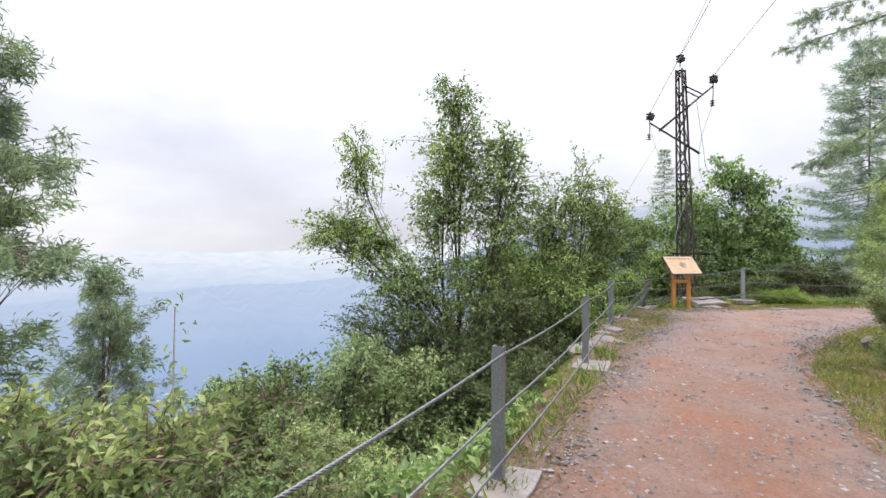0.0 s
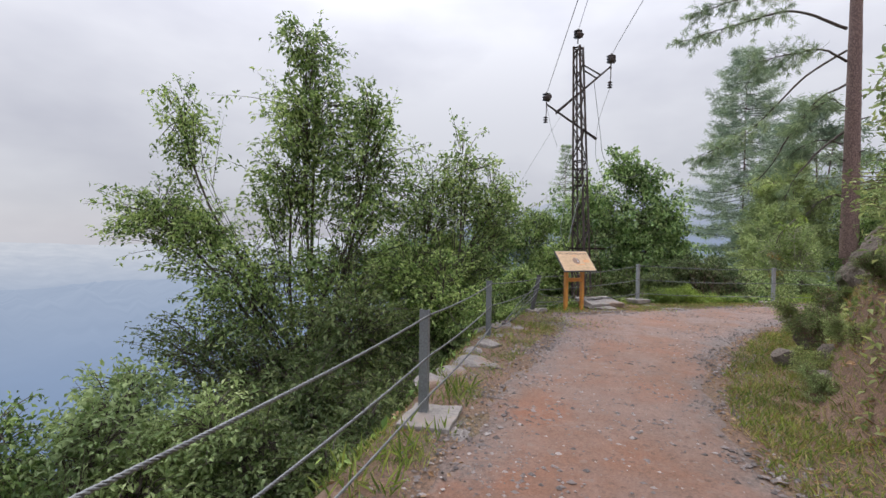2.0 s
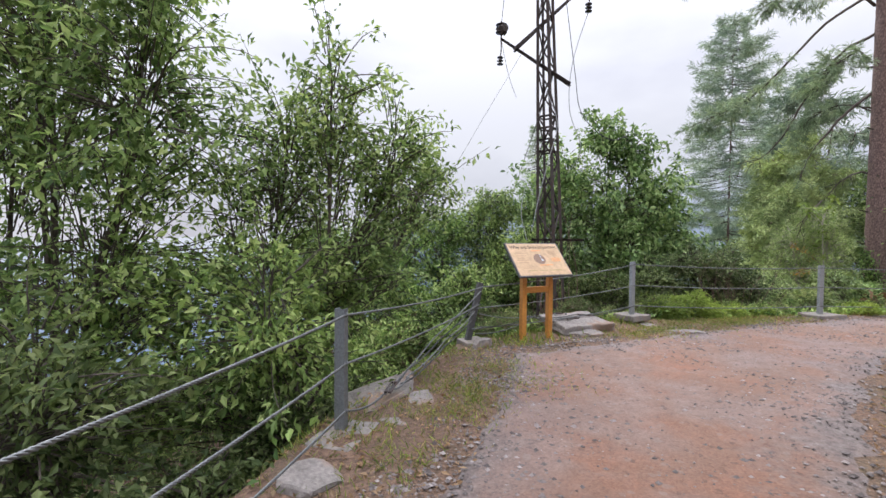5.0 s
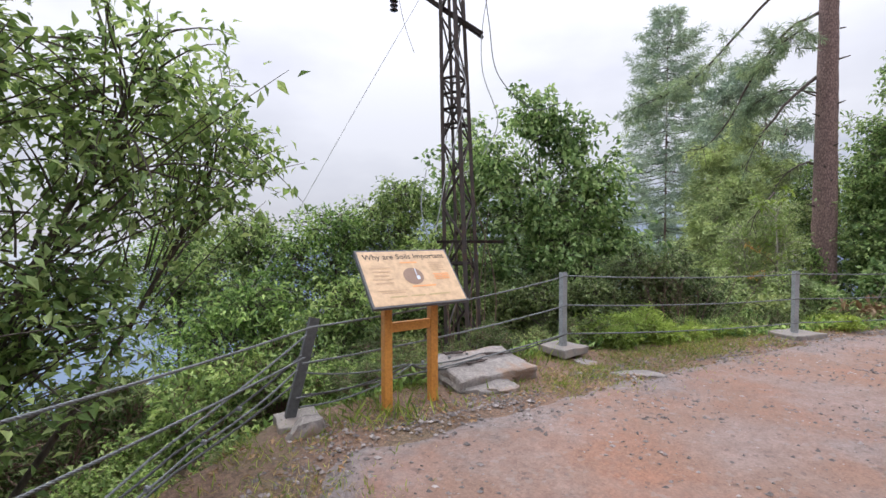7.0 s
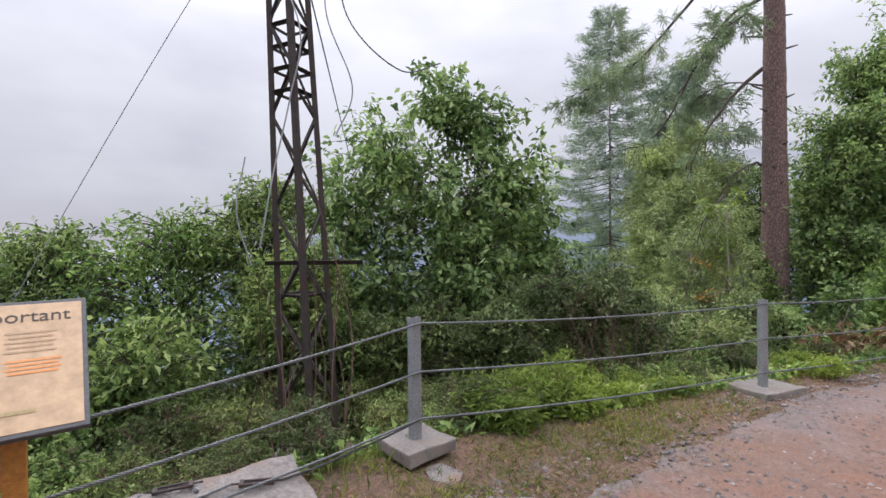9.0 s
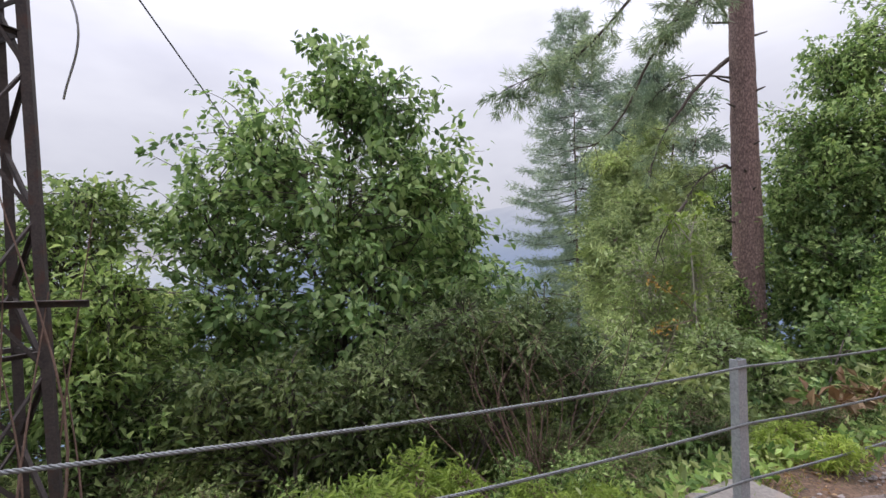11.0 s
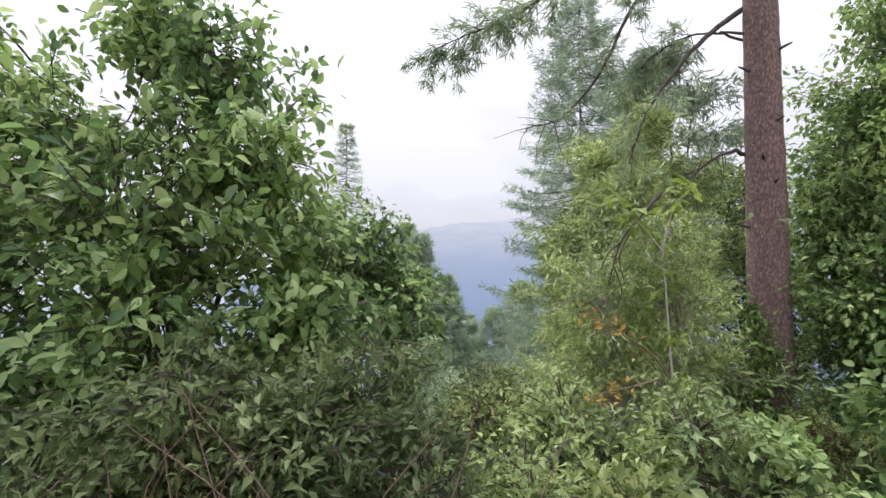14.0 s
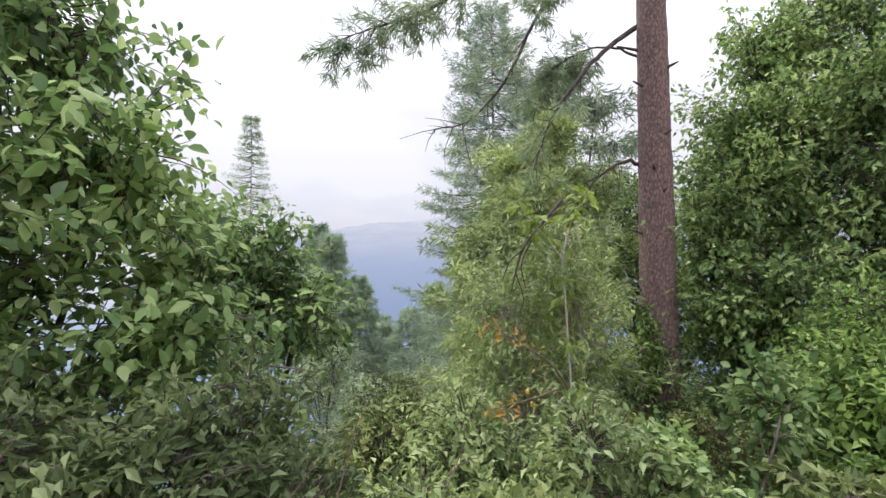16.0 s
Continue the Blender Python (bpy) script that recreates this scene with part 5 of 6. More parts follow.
rock(-0.12, 13.35, 0.0, 0.32, 0.28, 0.26, 30, 9)
for k, (x, y, s) in enumerate(((-0.86, 7.75, 0.34), (-0.82, 8.2, 0.3), (-0.68, 8.75, 0.42), (-0.75, 9.3, 0.3), (-0.6, 9.75, 0.34), (-0.34, 8.6, 0.24), (-0.24, 6.45, 0.2), (-0.3, 7.1, 0.14), (0.02, 9.0, 0.12))):
    rock(x, y, -0.03, s * 1.1, s * 1.3, s * 0.55, k * 37, 20 + k)
def outcrop(x, y, z, sx, sy, sz, turn, seed):
    bm = bmesh.new()
    bmesh.ops.create_icosphere(bm, subdivisions=5, radius=0.5)
    cut = random.Random(seed)
    planes = [(Vector((cut.gauss(0, 1), cut.gauss(0, 1), cut.gauss(0, 0.35))).normalized(), cut.uniform(0.24, 0.4)) for _ in range(16)]
    for v in bm.verts:
        c = v.co.copy()
        for n, d in planes:
            over = c.dot(n) - d
            if over > 0:
                c -= n * over
        out = Vector((c.x, c.y, 0)).normalized() if c.xy.length > 1e-4 else Vector((0, 0, 1))
        bed = math.floor(c.z * 11 + 1.6 * noise.noise(c * 3 + Vector((seed, 0, 0))))
        c = c * 1.4 + out * (0.10 * noise.noise(Vector((bed * 3.7, seed, c.x * 2)))) + noise.noise_vector(c * 9 + Vector((seed, 0, 0))) * 0.05 + noise.noise_vector(c * 24) * 0.02
        v.co = Vector((c.x * sx, c.y * sy, c.z * sz))
    me = bpy.data.meshes.new("rock_outcrop")
    bm.to_mesh(me)
    bm.free()
    me.materials.append(M_BANKROCK)
    ob = new("rock_outcrop", me)
    ob.matrix_basis = pose(x, y, z, 0, 0, turn)
    return tagged(ob, "craggy brown layered rock outcrop in the bank", "rock")


outcrop(4.65, 9.35, 1.0, 1.9, 1.9, 2.0, 20, 3)
outcrop(4.2, 8.3, 0.7, 1.0, 1.2, 1.2, 60, 8)
outcrop(4.9, 10.9, 0.7, 1.4, 1.4, 1.5, 110, 5)
for k, (x, y, z, s) in enumerate(((3.12, 8.44, 0.22, 0.22), (3.35, 9.9, 0.12, 0.25), (3.45, 8.9, 0.4, 0.3), (3.3, 7.9, 0.34, 0.2), (3.9, 10.5, 0.3, 0.35))):
    rock(x, y, z, s * 1.1, s * 1.2, s * 0.9, k * 50, 40 + k, "grey-brown rock breaking out of the grassy bank", M_BANKROCK)


# ---- information sign ----
def lettering(words, size, m, mat, parent, label, thick=0.0012):
    cu = bpy.data.curves.new("lettering", "FONT")
    cu.body, cu.size, cu.align_x, cu.align_y, cu.extrude, cu.resolution_u = words, size, "CENTER", "CENTER", thick, 3
    tmp = bpy.data.objects.new("lettering", cu)
    me = bpy.data.meshes.new_from_object(tmp)
    bpy.data.objects.remove(tmp)
    me.materials.clear()
    me.materials.append(mat)
    ob = piece("lettering", me, parent, label)
    ob.matrix_basis = m
    return ob


def information_sign():
    yaw = math.degrees(math.atan2(0.58, 0.68))
    at = (0.575, 14.01, 0.015)
    sign = thing("information_sign", at, "wooden information sign with a cream panel on two orange posts", "sign")
    sign.matrix_basis = pose(*at, 0, 0, yaw)
    for x in (-0.235, 0.235):
        bm = box_bm(0.075, 0.075, 1.14, Matrix.Translation((x, 0.0, 0.52)), 0.006)
        part("leg", bm, M_WOOD, sign)
    part("crossbar", box_bm(0.40, 0.05, 0.085, Matrix.Translation((0, 0, 0.71)), 0.006), M_WOOD, sign)
    tilt = pose(0, -0.03, 1.14, 49, 0, 0)
    board = part("board", box_bm(0.94, 0.60, 0.035, tilt, 0.004), M_FRAME, sign, "dark grey backing board")
    panel = part("panel", box_bm(0.905, 0.565, 0.004, tilt @ Matrix.Translation((0, 0, 0.0185)), 0.001), M_PANEL, sign, "cream printed panel")
    up = tilt @ Matrix.Translation((0, 0, 0.0222))
    lettering("Why are Soils Important", 0.083, up @ Matrix.Translation((0.0, 0.218, 0)), M_INK, panel, "dark heading")
    ang = np.linspace(0, 2 * np.pi, 41)[:-1]
    v = np.vstack([[0, 0, 0.0006], np.stack([0.1 * np.cos(ang), 0.09 * np.sin(ang), 0 * ang + 0.0006], 1)])
    f = [(0, i + 1, (i + 1) % 40 + 1) for i in range(40)]
    o = piece("soil_picture", mesh_of("soil_picture", v, f, M_BROWN), panel, "brown oval soil picture")
    o.matrix_basis = up @ Matrix.Translation((0.01, 0.0, 0))
    def bar(x, y, w, h, mat, z=0.0):
        b = piece("print_bar", mesh_of("print_bar", [(-w / 2, -h / 2, 0), (w / 2, -h / 2, 0), (w / 2, h / 2, 0), (-w / 2, h / 2, 0)], [(0, 1, 2, 3)], mat), panel)
        b.matrix_basis = up @ Matrix.Translation((x, y, 0.0008 + z))
    bar(0.045, 0.045, 0.008, 0.07, M_BLUE, 0.001)
    bar(0.053, -0.02, 0.034, 0.04, M_BLUE, 0.001)
    bar(0.01, 0.15, 0.17, 0.012, M_ORANGE)
    bar(0.08, -0.11, 0.24, 0.013, M_ORANGE)
    for k in range(4):
        bar(0.30, 0.01 - 0.018 * k, 0.17 - 0.02 * (k % 2), 0.009, M_ORANGE)
    for k in range(5):
        bar(-0.29, 0.10 - 0.04 * k, 0.2 - 0.03 * (k % 3), 0.014, M_PALEINK)
        bar(0.29, 0.14 - 0.022 * k, 0.16 - 0.02 * (k % 2), 0.008, M_PALEINK)
    for k in range(2):
        bar(-0.24, -0.14 - 0.022 * k, 0.3 - 0.08 * k, 0.009, M_PALEINK)
    bar(-0.21, -0.205, 0.16, 0.012, M_OLIVEINK)
    bar(-0.02, -0.205, 0.14, 0.012, M_OLIVEINK)
    bar(0.20, -0.205, 0.22, 0.014, M_OLIVEINK)


information_sign()


# ---- lattice mast ----
def bar_between(name, a, b, w, parent, mat=None, label=""):
    a, b = Vector(a), Vector(b)
    L = (b - a).length
    bm = box_bm(w, 0.007, L, Matrix.Translation((0, w / 2, L / 2)))
    box_bm(0.007, w, L, Matrix.Translation((w / 2, 0.0035, L / 2)), 0, bm)
    ob = part(name, bm, mat or M_RUST, parent, label)
    ob.matrix_basis = Matrix.Translation(a) @ (b - a).to_track_quat("Z", "Y").to_matrix().to_4x4()
    return ob


def disc_stack(parent, at, discs, radius, gap, mat, name="insulator"):
    prof = []
    for k in range(discs):
        z = -k * gap
        prof += [(0.02, z), (radius * 0.55, z - gap * 0.15), (radius, z - gap * 0.5), (radius * 0.95, z - gap * 0.62), (0.025, z - gap * 0.7)]
    n = 12
    a = np.arange(n) * 2 * np.pi / n
    pr = np.array(prof)
    V = np.stack([pr[:, :1] * np.cos(a), pr[:, :1] * np.sin(a), np.broadcast_to(pr[:, 1:], (len(pr), n))], -1).reshape(-1, 3)
    i = np.arange(len(pr) - 1)[:, None] * n
    s, s2 = np.arange(n)[None], (np.arange(n)[None] + 1) % n
    ob = piece(name, mesh_of(name, V, np.stack([i + s, i + s2, i + n + s2, i + n + s], -1).reshape(-1, 4), mat, True), parent)
    ob.location = at
    return ob


def lattice_mast():
    z0 = ground_at(0.8, 17.72) - 0.15
    base = Vector((0.79, 17.72, z0))
    mast = thing("lattice_mast", base, "old dark rusty lattice electricity mast with drooping arms", "mast")
    top = 7.6
    def centre(z):
        f = (z - z0) / (top - z0)
        return Vector((0.79 - 0.28 * f, 17.72 - 0.12 * f, z))
    def half(z):
        return 0.32 - (z - z0) / (top - z0) * 0.17
    def corner(z, k):
        a = radians(22 + 90 * k)
        c = centre(z)
        return Vector((c.x + half(z) * math.cos(a), c.y + half(z) * math.sin(a), z)) - base
    for k in range(4):
        bar_between("leg", corner(z0, k), corner(top, k), 0.064, mast)
    zs = [z0 + 0.35]
    while zs[-1] < top - 0.3:
        zs.append(zs[-1] + 0.36 + half(zs[-1]) * 0.7)
    for n, (a, b) in enumerate(zip(zs[:-1], zs[1:])):
        for k in range(4):
            lo, hi = (k, (k + 1) % 4) if (n + k) % 2 else ((k + 1) % 4, k)
            bar_between("brace", corner(a, lo), corner(b, hi), 0.028, mast)
    for z in (1.05, 3.35, 3.6, 3.85, 4.1, 7.55):
        for k in range(4):
            bar_between("rung", corner(z, k), corner(z, (k + 1) % 4), 0.036, mast)
    bar_between("bracket", Vector((0.35, 17.5, 1.42)) - base, Vector((1.45, 17.55, 1.42)) - base, 0.05, mast)
    tipL, tipR, tipT = Vector((-0.42, 17.9, 6.0)), Vector((1.48, 17.58, 6.9)), Vector((0.51, 17.58, 7.75))
    lowR, lowL = Vector((1.1, 17.45, 4.72)), Vector((-0.12, 17.8, 5.66))
    for d in (-0.08, 0.08):
        o = Vector((0, d, 0))
        bar_between("arm", tipL - base, lowR + o - base, 0.05, mast)
        bar_between("arm", tipR - base, lowL + o - base, 0.05, mast)
    bar_between("strut", Vector((0.66, 17.6, 6.9)) - base, Vector((1.1, 17.6, 6.58)) - base, 0.035, mast)
    bar_between("strut", Vector((0.66, 17.6, 7.05)) - base, Vector((1.2, 17.6, 6.68)) - base, 0.035, mast)
    r = np.random.default_rng(9)
    for tip in (tipL, tipR, tipT):
        disc_stack(mast, tip + Vector((0, 0, 0.36)) - base, 3, 0.135, 0.085, M_GLAZE)
        bm = bmesh.new()
        bmesh.ops.create_icosphere(bm, subdivisions=2, radius=0.12)
        for v in bm.verts:
            v.co += noise.noise_vector(v.co * 14 + tip) * 0.05
        bmesh.ops.translate(bm, verts=bm.verts, vec=tip + Vector((0.03, -0.03, 0.2)) - base)
        part("clamp", bm, M_RUST, mast)
        v, f = tubes(np.array([[tip + Vector((0, 0, -0.06)) - base, tip + Vector((0, 0, 0.15)) - base, tip + Vector((0, 0, 0.4)) - base]]), np.full((1, 3), 0.02), 6)
        piece("pin", mesh_of("pin", v, f, M_RUST), mast)
    for tip, drop in ((tipL, 0.5), (tipR, 0.55)):
        v, f = tubes(np.array([[tip - base, tip + Vector((0.0, 0, -drop / 2)) - base, tip + Vector((-0.02, 0, -drop)) - base]]), np.full((1, 3), 0.014), 5)
        piece("hanger", mesh_of("hanger", v, f, M_RUST), mast)
        disc_stack(mast, tip + Vector((-0.02, 0, -drop + 0.12)) - base, 3, 0.075, 0.075, M_GLAZE)
    bm = slab_bm(1.1, 1.1, 0.35, 3, 0.03)
    bmesh.ops.translate(bm, verts=bm.verts, vec=(0, 0, 0.05))
    part("footing", bm, M_CONCRETE, mast, "mossy concrete footing")
    return tipL, tipR, tipT


TIP_L, TIP_R, TIP_T = lattice_mast()


def wire(points, radius, label, mat=None, sag=0.0, name="wire"):
    line = bend(points, 40)
    f = np.linspace(0, 1, 40)
    line[:, 2] -= sag * 4 * f * (1 - f)
    v, fc = tubes(line[None], np.full((1, 40), radius), 5)
    return tagged(new(name, mesh_of(name, v, fc, mat or M_DARKWIRE, True)), label, "wire", "wires on the mast")


up3 = Vector((0, 0, 0.33))
wire([TIP_L + up3, (1.9, 2.4, 5.5), (4.2, -13, 6.8)], 0.008, "thin overhead electricity wire leaving the mast", M_PALEWIRE)
wire([TIP_T + up3, (2.0, 2.4, 6.0), (4.4, -13, 7.4)], 0.008, "thin overhead electricity wire leaving the mast", M_PALEWIRE)
wire([TIP_R + up3, (2.65, 2.6, 5.3), (4.6, -13, 6.6)], 0.008, "thin overhead electricity wire leaving the mast", M_PALEWIRE)
wire([(0.72, 17.8, 5.0), (-0.8, 27.5, 3.75), (-3.0, 41, 2.0)], 0.011, "slack wire running from the mast down into the valley", M_DARKWIRE)
wire([(0.1, 17.85, 5.7), (-1.1, 17.7, 3.65), (-2.9, 17.6, 0.6)], 0.005, "slanting guy wire from the mast arm to the slope", M_PALEWIRE)
wire([TIP_L, (-0.25, 17.8, 5.2), (-0.05, 17.7, 4.6)], 0.007, "loose broken wire hanging from the mast arm", M_PALEWIRE)
wire([TIP_R + Vector((0, 0, -0.55)), (1.15, 17.5, 5.2), (1.1, 17.45, 4.2), (1.35, 17.6, 3.4), (1.1, 17.8, 2.9)], 0.008, "loose broken wire hanging from the mast arm", M_PALEWIRE)
wire([(1.0, 17.5, 6.5), (1.2, 17.5, 5.0), (1.35, 17.45, 4.1), (1.9, 17.5, 3.55), (2.35, 17.6, 3.65)], 0.008, "loose broken wire hanging from the mast arm", M_DARKWIRE)
wire([(0.62, 17.4, 4.6), (0.85, 17.35, 3.9), (0.7, 17.4, 3.2), (0.5, 17.42, 2.4), (0.35, 17.4, 1.6)], 0.009, "old cable dangling along the mast", M_PALEWIRE)
wire([(0.2, 17.4, 2.6), (0.12, 17.35, 2.0), (0.25, 17.4, 1.4)], 0.008, "old cable dangling along the mast", M_PALEWIRE)


r_vine = np.random.default_rng(63)
creepers = []
for k in range(14):
    a_v = np.array([(1.08, 17.6), (0.5, 17.55), (0.85, 17.42)][k % 3])
    foot = np.array([*(a_v + r_vine.normal(size=2) * 0.08), ground_at(a_v[0], a_v[1])])
    tip = foot + np.array([r_vine.normal() * 0.14 - 0.05, r_vine.normal() * 0.06, r_vine.uniform(1.4, 3.4)])
    creepers.append(([tuple(foot), tuple(foot * 0.6 + tip * 0.4 + r_vine.normal(size=3) * 0.1), tuple(tip + r_vine.normal(size=3) * 0.08)], 0.014, 0.004))
bare_limb("dead_creeper", "dry brown creeper stems climbing the legs of the mast", "creeper", creepers, M_TWIG)


# ---- bushes and undergrowth ----
def bush_master(seed, leaf, size, lobes=5, twigs=85, per=10, width=0.45):
    r = np.random.default_rng(seed)
    ls = [(r.normal() * 0.45, r.normal() * 0.45, 0.75 + r.uniform(0, 0.6), 0.5, 0.5, 0.42, twigs) for _ in range(lobes)] + [(0, 0, 0.4, 0.85, 0.85, 0.4, twigs)]
    return leafy_tree("bush", "low leafy green bush on the slope", "bush", (0, 0, 0), ls, leaf, 0.02, per, size, width, 0.15, False, 0.2, seed, "bushes on the slope", M_TWIG, 1.2, 0.4)


def scatter_bushes():
    r = np.random.default_rng(77)
    masters = [bush_master(61, L_BUSH, 0.10), bush_master(62, L_OLIVE, 0.085), bush_master(63, L_TREE, 0.12, width=0.5), bush_master(64, L_LIME, 0.09), bush_master(65, L_SPRING, 0.19, twigs=70, width=0.22)]
    names = ["low leafy green bush on the slope", "grey-green scrubby bush on the slope", "mid-green bush below the fence", "yellow-green bush on the slope"]
    spots = []
    for _ in range(12000):
        if len(spots) >= 165:
            break
        x, y = r.uniform(-13, 14), r.uniform(-3, 30)
        o = float(beside(np.array([x]), np.array([y]), FENCE)[0])
        if not 0.55 < o < 10 or (x - 0.8) ** 2 + (y - 17.7) ** 2 < 0.8:
            continue
        s = min(1.6, 0.22 + (0.25 if y < 8 else 0.17) * o) * r.uniform(0.75, 1.15)
        if any((x - a) ** 2 + (y - b) ** 2 < (0.5 * (s + c)) ** 2 for a, b, c in spots):
            continue
        spots.append((x, y, s))
    for i, (x, y, s) in enumerate(spots):
        # Under the trees mostly dark olive bushes, which paint in the shade there.
        k = int(r.choice(4, p=(0.36, 0.1, 0.2, 0.34) if y < 4.3 or (x < -4.4 and y < 8.5) else (0.06, 0.7, 0.22, 0.02) if y < 14.2 else (0.16, 0.46, 0.3, 0.08) if x < 3.4 else (0.38, 0.2, 0.17, 0.25)))
        m = pose(x, y, ground_at(x, y) - 0.05, 0, 0, r.uniform(0, 360)) @ Matrix.Diagonal((s, s, s * r.uniform(0.8, 1.1), 1))
        ob = copy_thing(masters[k], m)
        ob["label"] = names[k]
    for k, (x, y, s, h) in enumerate(((4.15, 8.8, 0.85, 1.45), (4.6, 9.5, 0.9, 1.7), (3.75, 8.0, 0.5, 0.65), (4.3, 7.6, 0.7, 1.0), (3.6, 8.45, 0.2, 0.5), (3.4, 8.75, 0.2, 0.4), (3.3, 8.2, 0.2, 0.25), (3.85, 9.9, 0.36, 0.5), (4.9, 10.4, 0.8, 1.3), (3.45, 7.3, 0.34, 0.3), (3.3, 6.4, 0.4, 0.2), (3.5, 5.4, 0.5, 0.2), (3.15, 8.7, 0.22, 0.2), (3.55, 9.5, 0.3, 0.35), (2.95, 8.15, 0.2, 0.15), (3.8, 10.7, 0.4, 0.3), (5.4, 11.8, 0.7, 0.9), (5.2, 9.0, 1.2, 2.0), (3.9, 6.6, 0.7, 0.6), (3.4, 4.4, 0.45, 0.2))):
        ob = copy_thing(masters[(0, 1, 3)[k % 3]], pose(x, y, max(h, ground_at(x, y)) - 0.1, 0, 0, k * 70) @ Matrix.Diagonal((s, s, s, 1)))
        ob["label"], ob["group"] = "scrubby green bush on the bank beside the path", "bushes on the bank"
    for k, (x, y, s) in enumerate(((2.95, 16.65, 0.36), (3.5, 16.9, 0.35), (4.2, 17.25, 0.27), (4.8, 17.5, 0.24), (3.3, 17.3, 0.42), (6.8, 18.3, 0.26), (1.5, 16.1, 0.35), (1.0, 15.9, 0.3), (0.3, 15.0, 0.3), (-0.6, 14.3, 0.32), (2.5, 16.6, 0.34), (-0.1, 14.7, 0.3))):
        ob = copy_thing(masters[4 if k < 6 else 1], pose(x, y, ground_at(x, y) - 0.05, 0, 0, k * 50) @ Matrix.Diagonal((s * 1.2, s * 1.2, s, 1)))
        ob["label"], ob["group"] = ("bright green low shrub growing along the fence" if k < 6 else "grey-green weedy shrub beside the fence"), "shrubs along the fence"
    for m in masters:
        m.matrix_basis = pose(-6 + 0.8 * masters.index(m), 1.0, ground_at(-6, 1.0) - 0.2)


scatter_bushes()


def blades(name, label, n, where, height, mat, seed, lean=0.35, spread=6):
    """Grass over a stretch of ground: where(x, y) gives the chance that a blade stands there."""
    r = np.random.default_rng(seed)
    m = n * spread
    x, y = r.uniform(-2.2, 10, m), r.uniform(-1, 20, m)
    keep = r.random(m) < where(x, y)
    x, y = x[keep][:n], y[keep][:n]
    z = land(x, y) - 0.01
    at = np.stack([x, y, z], 1)
    h = height * r.uniform(0.4, 1.3, len(x))
    d = np.stack([r.normal(size=len(x)) * lean, r.normal(size=len(x)) * lean, np.ones(len(x))], 1)
    v, f = leaf_blades(at, d, h, 0.09, 0.0, False)
    tagged(new(name, mesh_of(name, v, f, mat)), label, "grass", kind="stuff")


def verge(x, y):
    e, fz, b = beside(x, y, EDGE), beside(x, y, FENCE), -beside(x, y, BANK)
    left = (e > 0.02 + 0.1 * wobble(x, y, 0.4)) & (fz < 0.5)
    right = (b > 0.02 + 0.12 * wobble(x, y, 0.4)) & (b < 2.2)
    lush = 0.22 + 0.65 * (wobble(x, y, 0.6) > -0.05)
    return np.where(right, 0.85, np.where(left, lush, 0.0))


blades("grass", "patchy green grass along the path edges", 44000, verge, 0.085, L_GRASS, 81, 0.8)
blades("dry_grass", "dry straw-coloured grass along the path edges", 26000, verge, 0.075, L_STRAW, 82, 1.0)


def soft_bank(x, y):
    b = -beside(x, y, BANK)
    return np.where((b > -0.02 + 0.14 * wobble(x, y, 0.35)) & (b < 1.15 + 0.5 * wobble(x, y, 0.7)), 0.12 + 0.8 * (wobble(x, y, 0.55) > -0.15), 0.0)


blades("grass", "soft olive-green grass on the foot of the bank", 34000, soft_bank, 0.1, L_GRASS, 95, 0.7)
blades("dry_grass", "yellowing grass mixed into the foot of the bank", 22000, soft_bank, 0.11, L_STRAW, 96, 0.8)


def worn_patch(x, y):
    near = np.zeros(np.shape(x))
    for a, b, s in ((0.42, 12.3, 0.42), (0.65, 12.0, 0.3), (0.2, 11.5, 0.35), (-0.05, 10.9, 0.3), (2.05, 14.75, 0.3), (2.5, 15.1, 0.35), (3.1, 15.8, 0.45), (4.0, 16.4, 0.45), (5.0, 17.0, 0.35)):
        near = np.maximum(near, np.exp(-((x - a) ** 2 + (y - b) ** 2) / (s * s)))
    return near * (0.25 + 0.6 * (wobble(x, y, 0.3) > -0.1))


blades("grass", "short green grass growing through the gravel near the sign", 7000, worn_patch, 0.075, L_GRASS, 97, 0.9, 60)
blades("dry_grass", "yellowed short grass growing through the gravel near the sign", 12000, worn_patch, 0.065, L_STRAW, 98, 1.0, 60)


def tuft_zone(x, y):
    near = np.zeros(np.shape(x))
    for a, b, s in ((0.75, 13.75, 0.3), (0.35, 13.7, 0.3), (-0.5, 6.0, 0.35), (-0.5, 4.9, 0.45), (-0.5, 4.0, 0.4), (-0.5, 3.0, 0.4), (-0.5, 2.0, 0.4), (-0.45, 5.5, 0.4), (1.75, 15.6, 0.25), (-0.35, 7.3, 0.3)):
        near = np.maximum(near, np.exp(-((x - a) ** 2 + (y - b) ** 2) / (s * s)))
    return np.where(beside(x, y, EDGE) > 0.05, near * 0.9, 0.0)


blades("tall_grass", "taller green grass tufts beside posts and sign", 11000, tuft_zone, 0.2, L_GRASS, 83, 0.5)


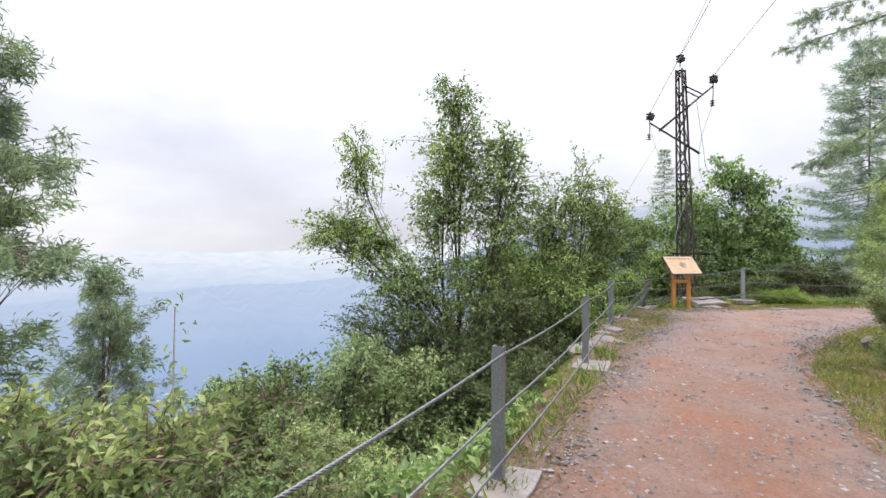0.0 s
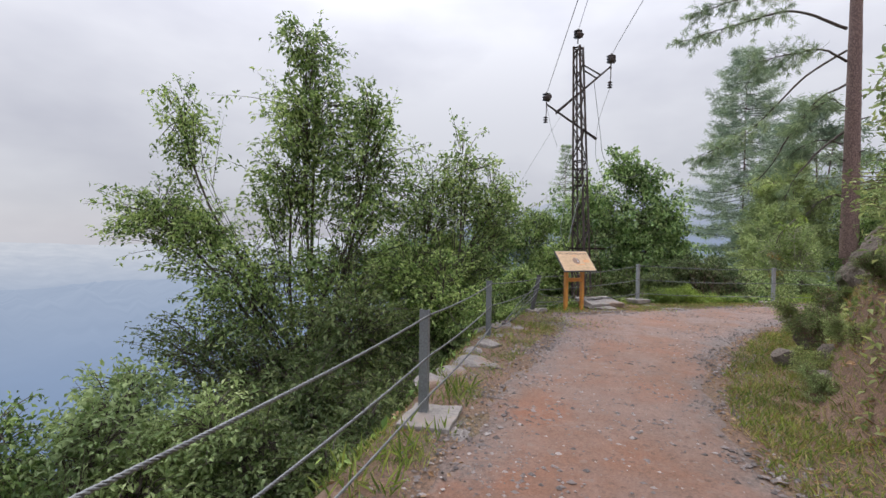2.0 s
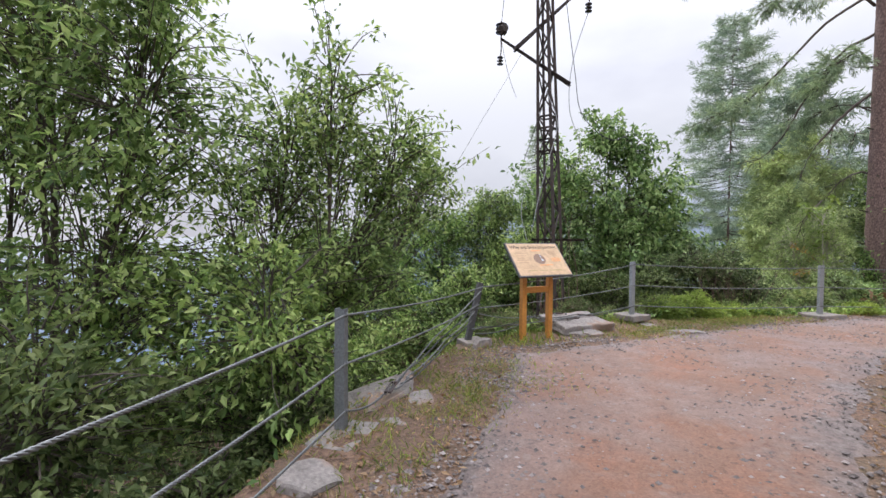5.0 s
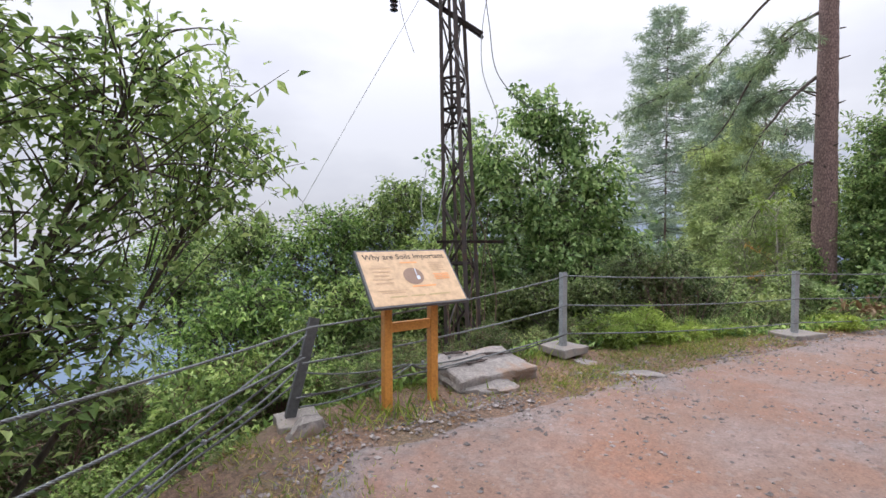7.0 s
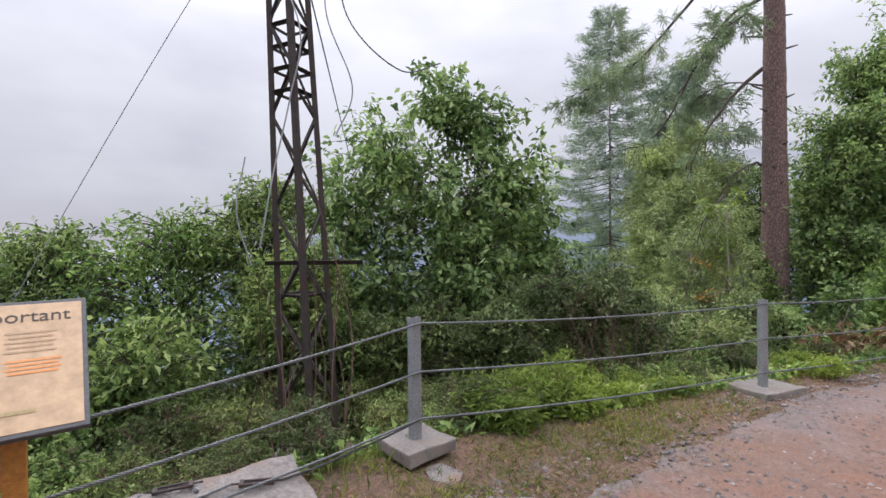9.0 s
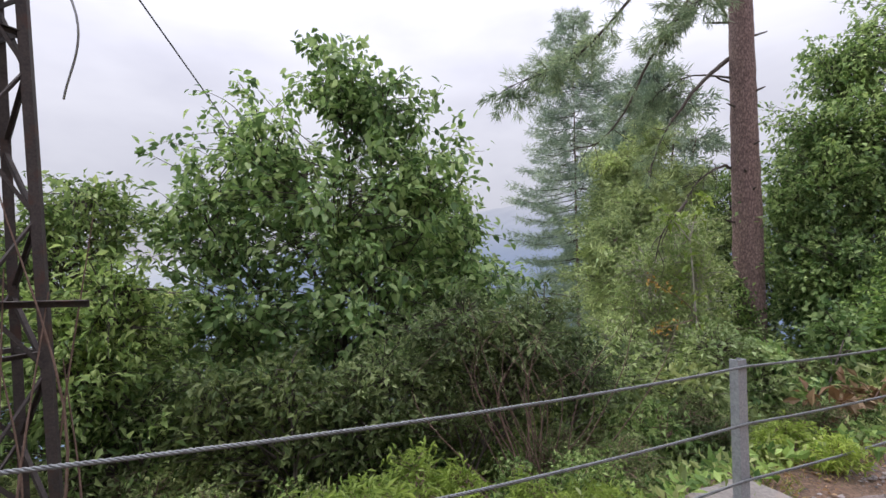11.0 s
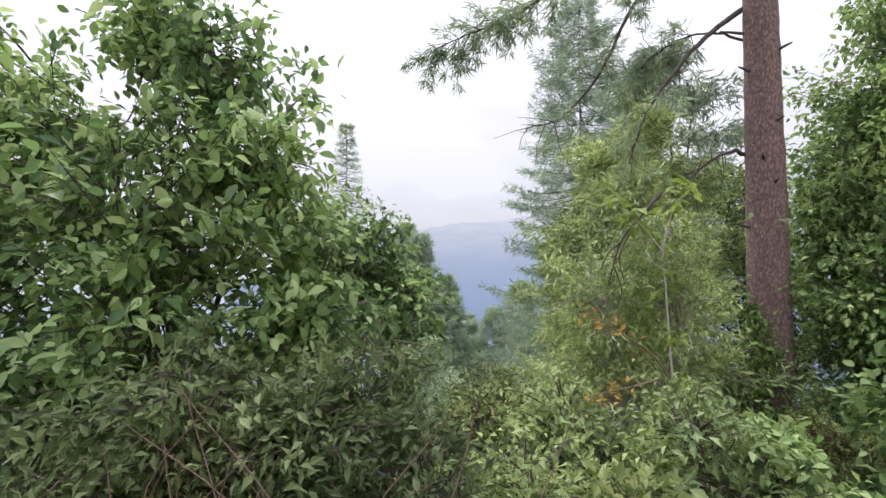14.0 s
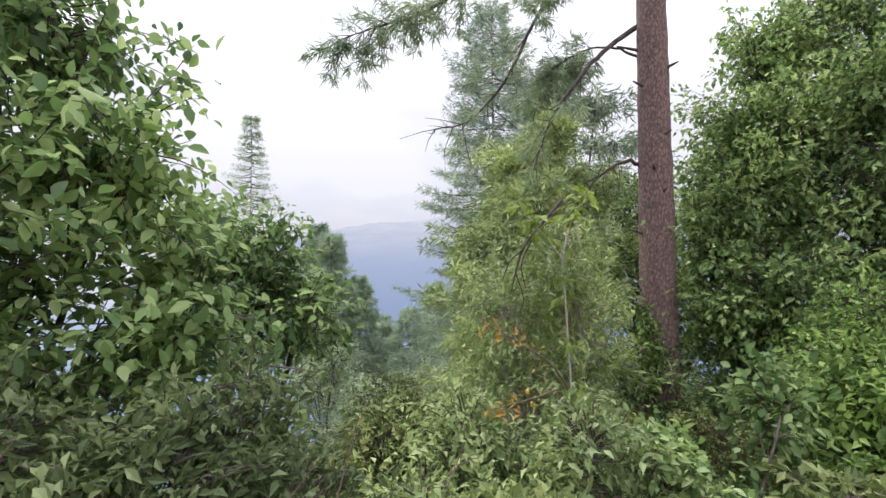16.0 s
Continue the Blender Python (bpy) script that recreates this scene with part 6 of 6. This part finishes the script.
def undergrowth(name, label, n, where, low, high, size, mat, seed):
    """Weeds and creepers covering sloping ground."""
    r = np.random.default_rng(seed)
    x, y = r.uniform(-9, 12, n * 8), r.uniform(-2, 22, n * 8)
    keep = r.random(n * 8) < where(x, y)
    x, y = x[keep][:n], y[keep][:n]
    m = len(x)
    at = np.stack([x, y, land(x, y) + r.uniform(low, high, m) * (0.4 + 0.6 * (wobble(x, y, 0.5) + 1) / 2)], 1)
    v, f = leaf_blades(at, r.normal(size=(m, 3)) + np.array([0, 0, 0.25]), size * r.uniform(0.5, 1.3, m), 0.5, 0.1, False)
    tagged(new(name, mesh_of(name, v, f, mat)), label, "undergrowth", kind="stuff")


def below_fence(x, y):
    o = beside(x, y, FENCE)
    dim = np.where((y > 5.0) & (y < 14) & (x < 2) & (o < 2.2), 0.12, 1.0)
    return dim * np.where((o > 0.12 + 0.1 * wobble(x, y, 0.5)) & (o < 4.5), np.where(o < 2, 0.9, 0.3), 0.0)


def on_bank(x, y):
    k = -beside(x, y, BANK)
    return np.where((k > 0.85 + 0.3 * wobble(x, y, 0.8)) & (k < 5), np.where(k < 2.2, 1.0, 0.5) * (0.35 + 0.55 * (wobble(x, y, 0.9) > -0.1)), 0.0)


# Olive leaves here put the shade under the trees into the colour.
undergrowth("undergrowth", "tangled olive weeds and creepers covering the slope", 26000, lambda x, y: below_fence(x, y) * ((y < 14.2) & (y > 4.6)), 0.0, 0.30, 0.075, L_OLIVE, 84)
undergrowth("undergrowth", "tangled light green weeds and ferns covering the slope", 20000, lambda x, y: below_fence(x, y) * (y <= 4.6), 0.0, 0.34, 0.085, L_LIME, 90)
undergrowth("undergrowth", "tangled green weeds covering the slope behind the sign", 12000, lambda x, y: below_fence(x, y) * (y >= 14.2) * np.where(x < 2.4, 0.35, 1.0), 0.0, 0.30, 0.085, L_BUSH, 89)
undergrowth("undergrowth", "dark green low foliage on the slope", 14000, below_fence, 0.0, 0.22, 0.11, L_DENSE, 85)
undergrowth("undergrowth", "mixed green and yellowing weeds on the bank", 20000, on_bank, 0.0, 0.2, 0.085, L_BUSH, 86)
undergrowth("undergrowth", "dry yellowing weeds on the bank", 5000, on_bank, 0.0, 0.14, 0.08, L_STRAW, 87)
undergrowth("leaf_litter", "dead brown leaves caught on the bank", 9000, on_bank, 0.0, 0.05, 0.075, L_DRY, 92)


def litter(n, seed):
    """Fallen dry leaves and bits of twig on the verges."""
    r = np.random.default_rng(seed)
    x, y = r.uniform(-1.0, 9, n * 8), r.uniform(0, 19, n * 8)
    e, fz, k = beside(x, y, EDGE), beside(x, y, FENCE), -beside(x, y, BANK)
    ok = ((e > -0.25) & (fz < 0.4)) | ((k > -0.2) & (k < 1.6))
    keep = ok & (r.random(n * 8) < 0.35 + 0.5 * (wobble(x, y, 0.5) > 0))
    x, y = x[keep][:n], y[keep][:n]
    at = np.stack([x, y, land(x, y) + 0.018], 1)
    d = r.normal(size=(len(x), 3)) * np.array([1, 1, 0.18])
    v, f = leaf_blades(at, d, r.uniform(0.02, 0.07, len(x)), 0.45, 0.08, False)
    tagged(new("leaf_litter", mesh_of("leaf_litter", v, f, L_DRY)), "fallen dry brown leaves and debris on the path edges", "leaf litter", kind="stuff")


litter(6500, 88)


def pebbles():
    r = np.random.default_rng(91)
    n = 30000
    x, y = r.uniform(-0.6, 9, n * 8), r.uniform(0, 19, n * 8)
    e, b = beside(x, y, EDGE), -beside(x, y, BANK)
    edge = np.minimum(np.abs(e), np.abs(b))
    keep = (e < 0.35) & (b < 0.3) & (r.random(n * 8) < 0.10 * np.clip(0.5 + wobble(x, y, 0.7), 0, 1) + np.exp(-edge * 2.2) * np.clip(0.35 + 0.8 * wobble(x, y, 0.8), 0.05, 1))
    x, y = x[keep][:n], y[keep][:n]
    n = len(x)
    base = np.array([(1, 0, 0), (-1, 0, 0), (0, 1, 0), (0, -1, 0), (0, 0, 1), (0, 0, -1)], float)
    s = 0.006 + 0.017 * r.random(n) ** 3
    V = (base[None] * (1 + r.normal(size=(n, 6, 1)) * 0.25) * s[:, None, None] * np.array([1.2, 1, 0.7])) + np.stack([x, y, land(x, y) + np.where((e[keep][:n] < 0) & (b[keep][:n] < 0), 0.017, 0.003)], 1)[:, None]
    F = np.array([(0, 2, 4), (2, 1, 4), (1, 3, 4), (3, 0, 4), (2, 0, 5), (1, 2, 5), (3, 1, 5), (0, 3, 5)])
    f = (np.arange(n)[:, None, None] * 6 + F[None]).reshape(-1, 3)
    tagged(new("pebbles", mesh_of("pebbles", V.reshape(-1, 3), f, M_PEBBLE)), "loose grey pebbles scattered over the path", "pebbles", kind="stuff")


pebbles()
